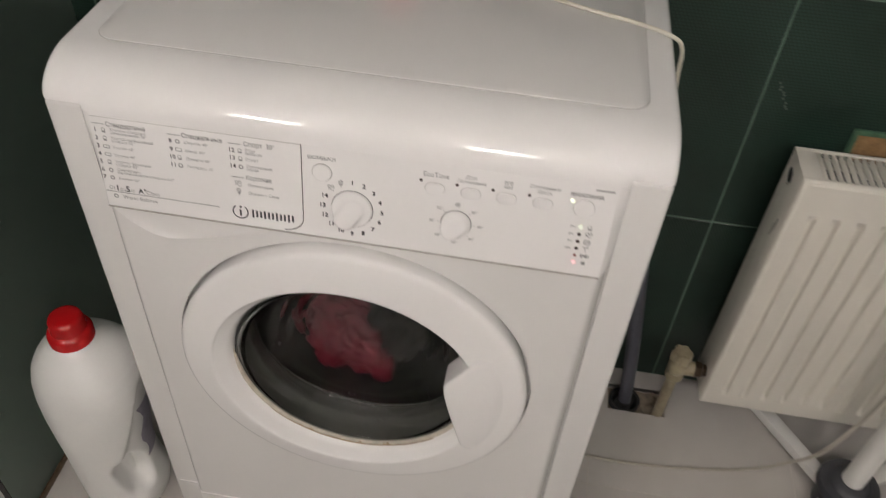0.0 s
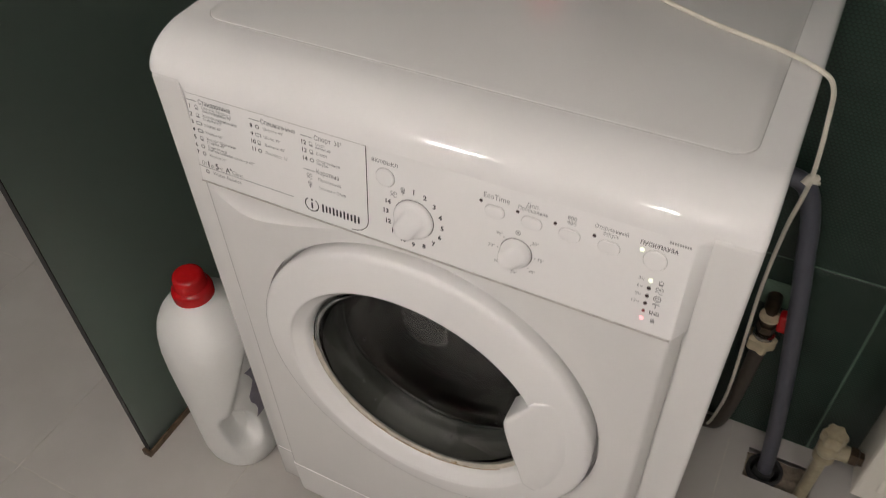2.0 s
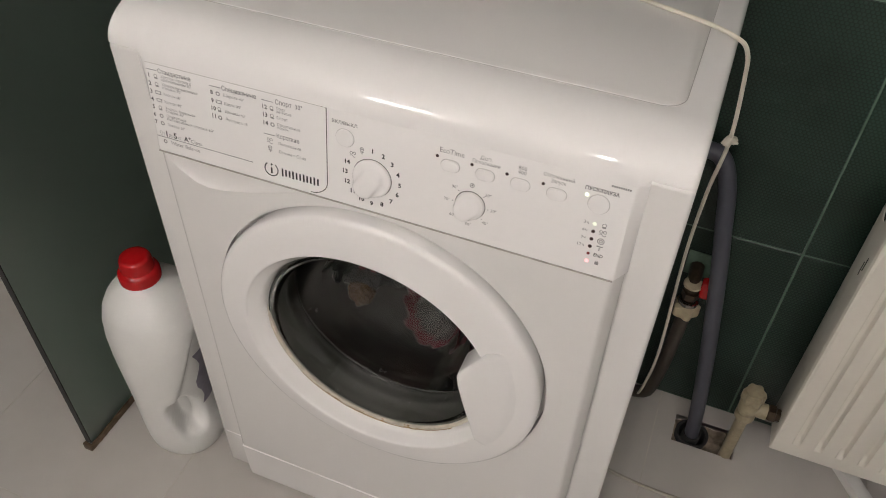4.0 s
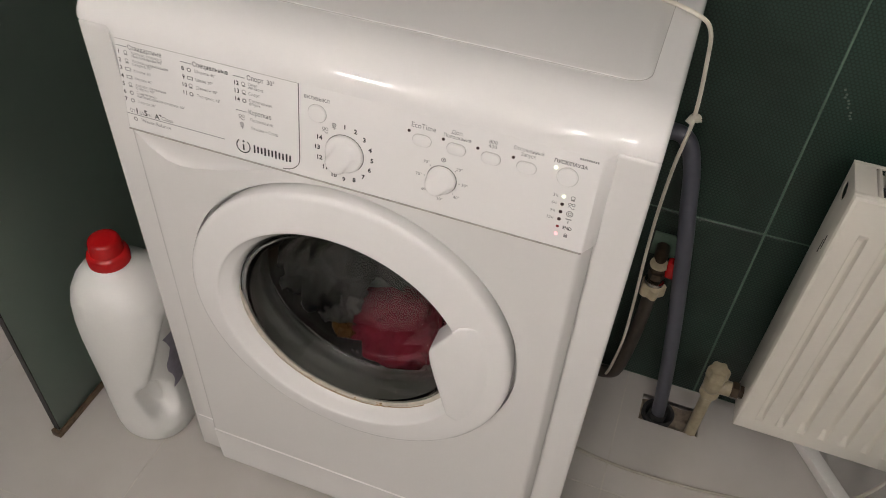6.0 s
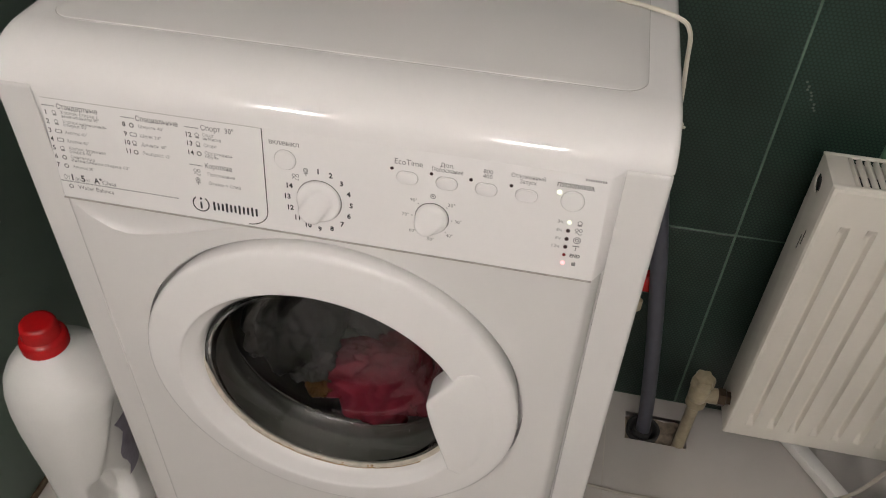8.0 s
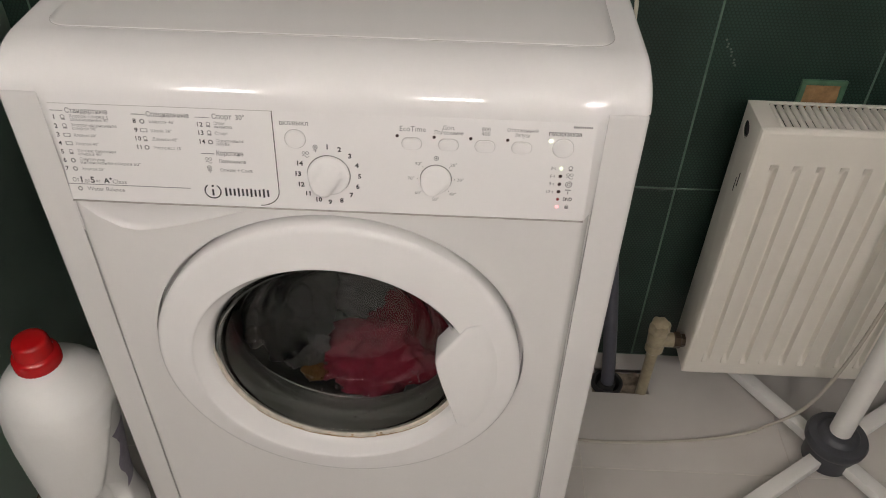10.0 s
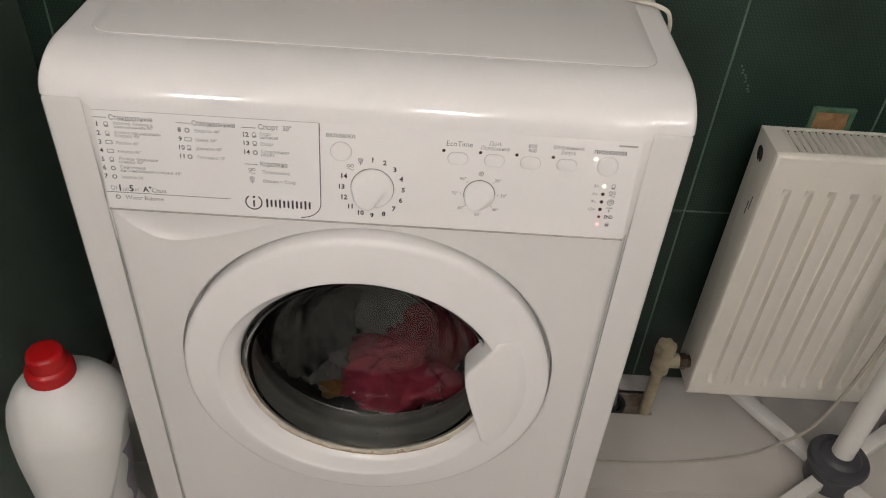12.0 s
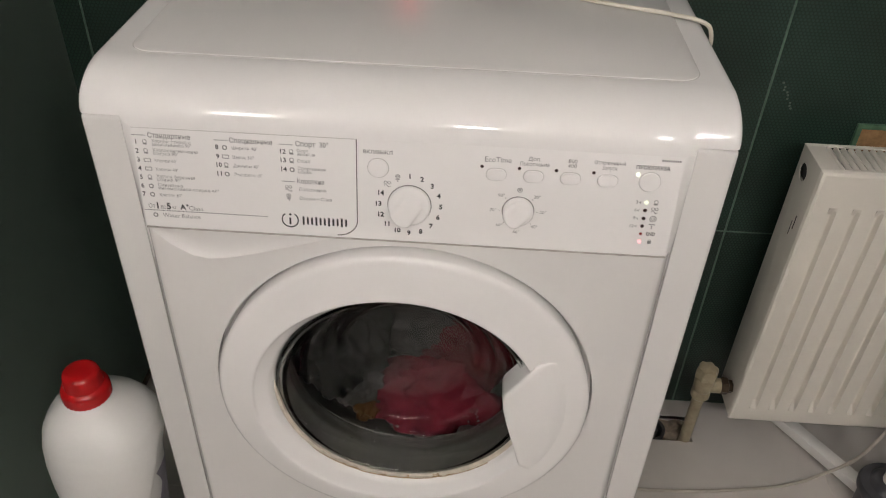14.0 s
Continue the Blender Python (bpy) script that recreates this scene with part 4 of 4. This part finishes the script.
for zz, yy in ((0.508, 0.363), (0.494, 0.371)):
    part("side_slot", box(RX0 - 0.0003, RX0 + 0.0006, yy, yy + 0.0012, zz - 0.012, zz + 0.012), SLOT, radiator, "dark slot", smooth=0)
top = box(RX0, RX1, RY0 + 0.005, RY0 + 0.011, RZ1 - 0.003, RZ1, 0.0008)
box(RX0, RX1, RY1 - 0.007, RY1, RZ1 - 0.003, RZ1, 0.0008, bm=top)
box(RX0, RX0 + 0.028, RY0 + 0.008, RY1 - 0.004, RZ1 - 0.003, RZ1 - 0.0003, 0.0008, bm=top)
part("grille_frame", top, CREAM, radiator)
slat = box(-0.0016, 0.0016, RY0 + 0.010, RY1 - 0.006, -0.007, 0.0, 0.0006)
bmesh.ops.rotate(slat, verts=slat.verts, cent=(0, 0.377, 0), matrix=Matrix.Rotation(radians(28), 3, "Y"))
first = part("grille_slat", slat, CREAM, radiator)
x = RX0 + 0.034
first.matrix_basis = Matrix.Translation(Vector((x, 0, RZ1 - 0.0005)) - radiator.location)
while x < RX1 - 0.03:
    x += 0.0105
    s = new("grille_slat", first.data)
    s.parent = radiator
    s.matrix_basis = Matrix.Translation(Vector((x, 0, RZ1 - 0.0005)) - radiator.location)
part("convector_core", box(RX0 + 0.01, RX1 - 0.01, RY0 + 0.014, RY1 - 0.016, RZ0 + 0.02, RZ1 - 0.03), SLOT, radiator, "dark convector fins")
for bx in (RX0 + 0.09, RX1 - 0.09):
    part("wall_bracket", box(bx - 0.015, bx + 0.015, RY1 - 0.006, WALL_Y - 0.0005, 0.45, 0.53, 0.001), CREAM, radiator)

# radiator valve and its riser
valve = thing("radiator_valve", (0.497, 0.368, 0), "cream-painted angle valve on a riser pipe from the floor", "valve")
part("riser_pipe", tube([(0.497, 0.372, -0.03), (0.497, 0.372, 0.04), (0.497, 0.371, 0.125)], 0.0105, 14, 4), VALVE, valve, "painted riser pipe")
vb = lathe([(0.0135, 0.118), (0.0165, 0.122), (0.0165, 0.132), (0.014, 0.136), (0.0165, 0.142), (0.017, 0.160), (0.0135, 0.166)], (0.497, 0.370, 0), "z", 24)
tube([(0.500, 0.370, 0.148), (0.526, 0.370, 0.148)], 0.0135, 16, 1, bm=vb)
part("valve_body", vb, VALVE, valve)
knob = [[Vector((0.497 + r * (1 + 0.10 * math.cos(6 * a)) * math.cos(a), 0.370 + r * (1 + 0.10 * math.cos(6 * a)) * math.sin(a), z)) for a in (2 * math.pi * k / 48 for k in range(48))] for z, r in ((0.166, 0.013), (0.169, 0.0175), (0.184, 0.0175), (0.190, 0.0155), (0.1915, 0.006))]
part("valve_knob", loft(knob), VALVE, valve, "cream lobed hand knob")
part("union_nut", lathe([(0.013, 0.526), (0.0155, 0.528), (0.0155, 0.538), (0.012, 0.540), (0.012, 0.5475)], (0, 0.370, 0.148), "x", 6), DARKBRASS, valve, "brown brass union nut", smooth=20)

# ---- tap, hoses ----
tap = thing("water_tap", (0.352, 0.44, 0.34), "old brass angle tap with a red handle on the tiled wall", "tap")
part("wall_plate", box(0.333, 0.374, WALL_Y - 0.003, WALL_Y - 0.0005, 0.316, 0.366, 0.001), GROUT, tap, "pale green broken tile patch")
tb = tube([(0.352, 0.458, 0.339), (0.352, 0.432, 0.339), (0.352, 0.416, 0.333), (0.353, 0.410, 0.312)], 0.0115, 14, 4)
lathe([(0.0145, 0.318), (0.0145, 0.330)], (0.353, 0.410, 0), "z", 6, bm=tb)
part("tap_body", tb, DARKBRASS, tap, "dark brass body", smooth=30)
part("tap_handle", box(0.3640, 0.3840, 0.404, 0.424, 0.322, 0.356, 0.005, 3), RED, tap, "red lever handle")
part("collar", lathe([(0.0125, 0.304), (0.016, 0.305), (0.016, 0.311), (0.0125, 0.312)], (0.353, 0.409, 0), "z", 20, ), CHROME, tap)
part("collar", lathe([(0.0115, 0.338), (0.0150, 0.339), (0.0150, 0.343), (0.0115, 0.344)], (0.352, 0.414, 0), "z", 20), BEIGE, tap, "pale plastic collar")
inlet = thing("inlet_hose", (0.353, 0.40, 0.28), "brown ribbed water inlet hose with a yellowed wing nut", "hose")
nut = [[Vector((0.353 + r * (1 + 0.16 * math.cos(5 * a)) * math.cos(a), 0.408 + r * (1 + 0.16 * math.cos(5 * a)) * math.sin(a), z)) for a in (2 * math.pi * k / 40 for k in range(40))] for z, r in ((0.303, 0.014), (0.301, 0.0185), (0.282, 0.0185), (0.276, 0.013))]
part("wing_nut", loft(nut), BEIGE, inlet, "yellowed plastic wing nut")
part("hose", tube([(0.353, 0.408, 0.276), (0.352, 0.408, 0.22), (0.348, 0.410, 0.14), (0.340, 0.415, 0.06), (0.325, 0.420, 0.035), (0.300, 0.425, 0.030), (0.270, 0.440, 0.05)], 0.0115, 14, 8), INLET, inlet)

drain = thing("drain_hose", (0.437, 0.40, 0), "thick grey plastic drain hose bending down into the floor", "hose")
part("hose", tube([(0.25, 0.445, 0.530), (0.300, 0.445, 0.568), (0.334, 0.441, 0.566), (0.353, 0.428, 0.528), (0.366, 0.412, 0.465), (0.380, 0.402, 0.393), (0.410, 0.398, 0.205), (0.430, 0.395, 0.050), (0.437, 0.393, -0.040)], 0.0126, 20, 8), HOSE, drain)
cuff = lathe([(0.0128, -0.012), (0.0165, -0.012), (0.0165, 0.006), (0.0155, 0.008), (0.0128, 0.008)], (0, 0, 0), "z", 24, close=True)
bmesh.ops.rotate(cuff, verts=cuff.verts, cent=(0, 0, 0), matrix=Matrix.Rotation(radians(6), 3, "Y"))
bmesh.ops.translate(cuff, verts=cuff.verts, vec=(0.4345, 0.3940, -0.010))
part("rubber_cuff", cuff, SLOT, drain, "black rubber cuff at the hose end")
socket = thing("drain_socket", (0.437, 0.395, -0.02), "black round drain socket in a broken square floor cut-out", "drain")
part("socket_ring", lathe([(0.0245, -0.05), (0.030, -0.05), (0.030, -0.004), (0.0285, -0.002), (0.0245, -0.004)], (0.4355, 0.395, 0), "z", 32, close=True), SLOT, socket)
part("socket_floor", lathe([(0.0245, -0.049), (0.0245, -0.047)], (0.4355, 0.395, 0), "z", 24), SLOT, socket)
bm = bmesh.new()
bmesh.ops.create_grid(bm, x_segments=44, y_segments=44, size=0.5)
for v in bm.verts:
    v.co = Vector(((hx0 + hx1) / 2 + v.co.x * (hx1 - hx0 + 0.002), (hy0 + hy1) / 2 + v.co.y * (hy1 - hy0 + 0.002), 0))
    v.co.z = -0.012 + 0.008 * noise.noise(v.co * 60)
bmesh.ops.delete(bm, geom=[v for v in bm.verts if math.hypot(v.co.x - 0.4355, v.co.y - 0.395) < 0.0262], context="VERTS")
mortar = part("mortar", bm, PLASTER, socket, "rough beige mortar")
part("cutout_wall", box(hx0 - 0.001, hx1 + 0.001, hy0 - 0.001, hy1, -0.06, -0.05), PLASTER, socket)

cord = thing("power_cord", (0.31, 0.25, 0.85), "thin cream power cord lying across the machine lid", "cord")
CORD_PTS = [(-0.09, 0.425, 0.8595), (-0.03, 0.392, 0.858), (0.06, 0.335, 0.8568), (0.18, 0.272, 0.8568), (0.262, 0.243, 0.8568), (0.300, 0.222, 0.857), (0.3145, 0.226, 0.842), (0.3205, 0.238, 0.805), (0.326, 0.236, 0.730), (0.3215, 0.262, 0.635), (0.3220, 0.300, 0.490), (0.3310, 0.330, 0.265), (0.3290, 0.380, 0.120), (0.322, 0.415, 0.03), (0.305, 0.430, 0.004)]
part("cable", tube(CORD_PTS, 0.0024, 10, 8), CORD, cord)
tie = tube([(0.322, 0.231, 0.726), (0.326, 0.236, 0.732), (0.3305, 0.240, 0.729)], 0.0052, 8, 4)
tube([(0.327, 0.232, 0.730), (0.334, 0.226, 0.736)], 0.0016, 6, 1, bm=tie)
part("cable_tie", tie, CORD, cord, "knotted cream tie")

# lit wall socket behind the machine, from which the cord comes
outlet = thing("wall_socket", (-0.045, WALL_Y, 0.94), "white wall socket with a lit red rocker switch", "socket")
part("face_plate", box(-0.085, -0.005, WALL_Y - 0.012, WALL_Y - 0.0005, 0.90, 0.98, 0.003), PLASTIC, outlet)
part("rocker", box(-0.055, -0.035, WALL_Y - 0.017, WALL_Y - 0.010, 0.925, 0.955, 0.002), SWITCH_RED, outlet, "lit red rocker switch")

# ---- pedestal stand ----
SX, SY = 0.803, 0.236
stand = thing("pedestal_stand", (SX, SY, 0), "white pedestal fan stand with a cross foot and dark grey hub", "stand")
part("pole", tube([(SX, SY, 0.05), (SX, SY, 1.15)], 0.0185, 24, 1), STAND, stand, "white tubular pole")
part("hub", lathe([(0.036, 0.006), (0.042, 0.008), (0.0435, 0.046), (0.047, 0.050), (0.051, 0.056), (0.052, 0.066), (0.049, 0.072), (0.036, 0.075), (0.031, 0.082), (0.0255, 0.084), (0.0195, 0.084)], (SX, SY, 0), "z", 40), HUB, stand, "dark grey plastic hub")
LEG_WAY = math.atan2(-0.140, -0.205)
for k in range(4):
    a = LEG_WAY + k * math.pi / 2
    bm = box(0.030, 0.255, -0.0125, 0.0125, 0.014, 0.034, 0.002)
    capm = box(0.250, 0.285, -0.0145, 0.0145, 0.0, 0.037, 0.004)
    for m, nm, mat, lab in ((bm, "leg", STAND, "white square steel leg"), (capm, "foot_cap", HUB, "dark grey foot cap")):
        bmesh.ops.rotate(m, verts=m.verts, cent=(0, 0, 0), matrix=Matrix.Rotation(a, 3, "Z"))
        bmesh.ops.translate(m, verts=m.verts, vec=(SX, SY, 0))
        part(nm, m, mat, stand, lab)
flex = thing("stand_cable", (0.6, 0.26, 0), "thin off-white cable trailing over the floor to the stand", "cord")
part("cable", tube([(0.20, 0.30, 0.004), (0.29, 0.262, 0.004), (0.376, 0.249, 0.004), (0.47, 0.250, 0.004), (0.569, 0.260, 0.004), (0.66, 0.275, 0.008), (0.705, 0.270, 0.050), (0.741, 0.258, 0.116), (0.766, 0.256, 0.224), (0.778, 0.254, 0.376), (0.782, 0.254, 0.6)], 0.0029, 8, 8), FLEX, flex)

# hole in the tiling above the radiator
patch = thing("wall_opening", (0.668, WALL_Y, 0.6), "small broken opening in the tiles showing ochre mortar", "wall hole")
bm = bmesh.new()
bmesh.ops.create_grid(bm, x_segments=20, y_segments=20, size=0.5)
for v in bm.verts:
    x, z = 0.668 + v.co.x * 0.056, 0.594 + v.co.y * 0.05
    v.co = Vector((x, WALL_Y - 0.004 + 0.003 * noise.noise(Vector((x, 0, z)) * 70), z))
part("mortar", bm, surface("ochre_mortar", (0.34, 0.20, 0.09), 0.9, vary=0.4, scale=50, bump=0.002), patch)
rimb = box(0.634, 0.642, WALL_Y - 0.006, WALL_Y - 0.0005, 0.56, 0.622, 0.001)
box(0.694, 0.702, WALL_Y - 0.006, WALL_Y - 0.0005, 0.56, 0.622, 0.001, bm=rimb)
box(0.634, 0.702, WALL_Y - 0.0062, WALL_Y - 0.0005, 0.617, 0.625, 0.001, bm=rimb)
part("broken_rim", rimb, surface("pale_green_glaze", (0.07, 0.15, 0.09), 0.4, vary=0.4, scale=60), patch, "pale green chipped tile edge")


# ---- wall tiles ----
def rect_tile(w, h, name):
    """A wall tile standing in x and z from its lower left corner, its face at y 0."""
    bm = box(0, w, 0, 0.008, 0, h)
    front_edges = [e for e in bm.edges if all(abs(v.co.y) < 1e-6 for v in e.verts)]
    bmesh.ops.bevel(bm, geom=front_edges, offset=0.0012, segments=1, affect="EDGES")
    me = bpy.data.meshes.new(name)
    bm.to_mesh(me)
    bm.free()
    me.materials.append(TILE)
    return me


TW, TH, J = 0.25, 0.403, 0.003
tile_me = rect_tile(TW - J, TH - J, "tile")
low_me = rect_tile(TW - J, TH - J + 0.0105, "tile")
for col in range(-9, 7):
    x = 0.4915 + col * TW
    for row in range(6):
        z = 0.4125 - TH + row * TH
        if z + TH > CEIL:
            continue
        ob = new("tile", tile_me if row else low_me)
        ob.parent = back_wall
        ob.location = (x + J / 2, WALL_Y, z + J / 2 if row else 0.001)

# a short row of knobs with the glaze worn off, beside the joint
CHIP = surface("worn_pale_glaze", (0.13, 0.155, 0.125), 0.6, vary=0.3, scale=200)
for k in range(9):
    bm = lathe([(0.0018, -0.0008), (0.0013, -0.0014), (0.0003, -0.0016)], (0.508 + 0.0028 * k + 0.0018 * math.sin(2.3 * k), WALL_Y, 0.682 - 0.0050 * k + 0.0012 * math.sin(5.1 * k)), "y", 10)
    part("worn_knob", bm, CHIP, back_wall)

# ---- floor tiles ----
FP, FJ = 0.370, 0.0022


def floor_tile(rects):
    bm = None
    for x0, x1, y0, y1 in rects:
        bm = box(x0, x1, y0, y1, -0.009, 0.0, bm=bm)
    me = bpy.data.meshes.new("tile")
    bm.to_mesh(me)
    bm.free()
    me.materials.append(FLOOR_TILE)
    return me


whole = floor_tile([(FJ / 2, FP - FJ / 2, FJ / 2, FP - FJ / 2)])
for i in range(-3, 5):
    for j in range(-7, 1):
        x0, y0 = -0.373 + i * FP, 0.195 + j * FP
        if j == 0:
            y1 = WALL_Y - y0
            rects = [(FJ / 2, FP - FJ / 2, FJ / 2, y1)]
            if x0 < hx0 < x0 + FP:
                a, b, c, d = hx0 - x0, hx1 - x0, hy0 - y0, hy1 - y0
                rects = [(FJ / 2, a, FJ / 2, y1), (a, b, FJ / 2, c), (a, b, d, y1), (b, FP - FJ / 2, FJ / 2, y1)]
            me = floor_tile(rects)
        else:
            me = whole
        ob = new("tile", me)
        ob.parent = floor
        ob.location = (x0, y0, 0)


# ---- what moves ----
STOP = 3.9  # the drum tumbles until here, then settles
SPIN = 313.0  # degrees a second, clockwise


def drum_angle(t):
    if t < STOP:
        return SPIN * t
    u = min(1.0, (t - STOP) / 0.9)
    return SPIN * STOP + SPIN * 0.9 * (u - u * u / 2)


def tumble(phase, y):
    """Place and turn of a garment carried up one side of the drum and falling back; phase in turns."""
    p = phase % 1.0
    if p < 0.62:
        a = radians(-75 - 185 * p / 0.62)
        x, z = 0.112 * math.cos(a), 0.112 * math.sin(a)
    else:
        u = (p - 0.62) / 0.38
        a0 = radians(-260)
        x0, z0, x1, z1 = 0.112 * math.cos(a0), 0.112 * math.sin(a0), 0.112 * math.cos(radians(-75)), 0.112 * math.sin(radians(-75))
        x, z = x0 + (x1 - x0) * u + 0.06 * math.sin(math.pi * u), z0 + (z1 - z0) * u * u
    return Vector((DX + x, y, DZ - 0.035 + z))


def motions():
    steps = [k / 10 for k in range(0, 49)]
    at = DRUM_AT - machine.location
    walk(drum, [(t, pose(*at, 0, drum_angle(t), 0)) for t in steps] + [(14.0, pose(*at, 0, drum_angle(6.0), 0))])
    for ob, rest, phase in LAUNDRY:
        rows = []
        for t in steps:
            k = min(1.0, max(0.0, (t - 3.8) / 0.8))
            k = k * k * (3 - 2 * k)
            where = tumble(t / 1.15 + phase, rest[1] + 0.045).lerp(Vector(rest), k)
            turn = 330 * (min(t, 4.7) - 4.7) * 0.9
            rows.append((t, pose(*where, 0, turn, 0)))
        rows.append((14.0, pose(*rest, 0, 0, 0)))
        walk(ob, rows)


motions()
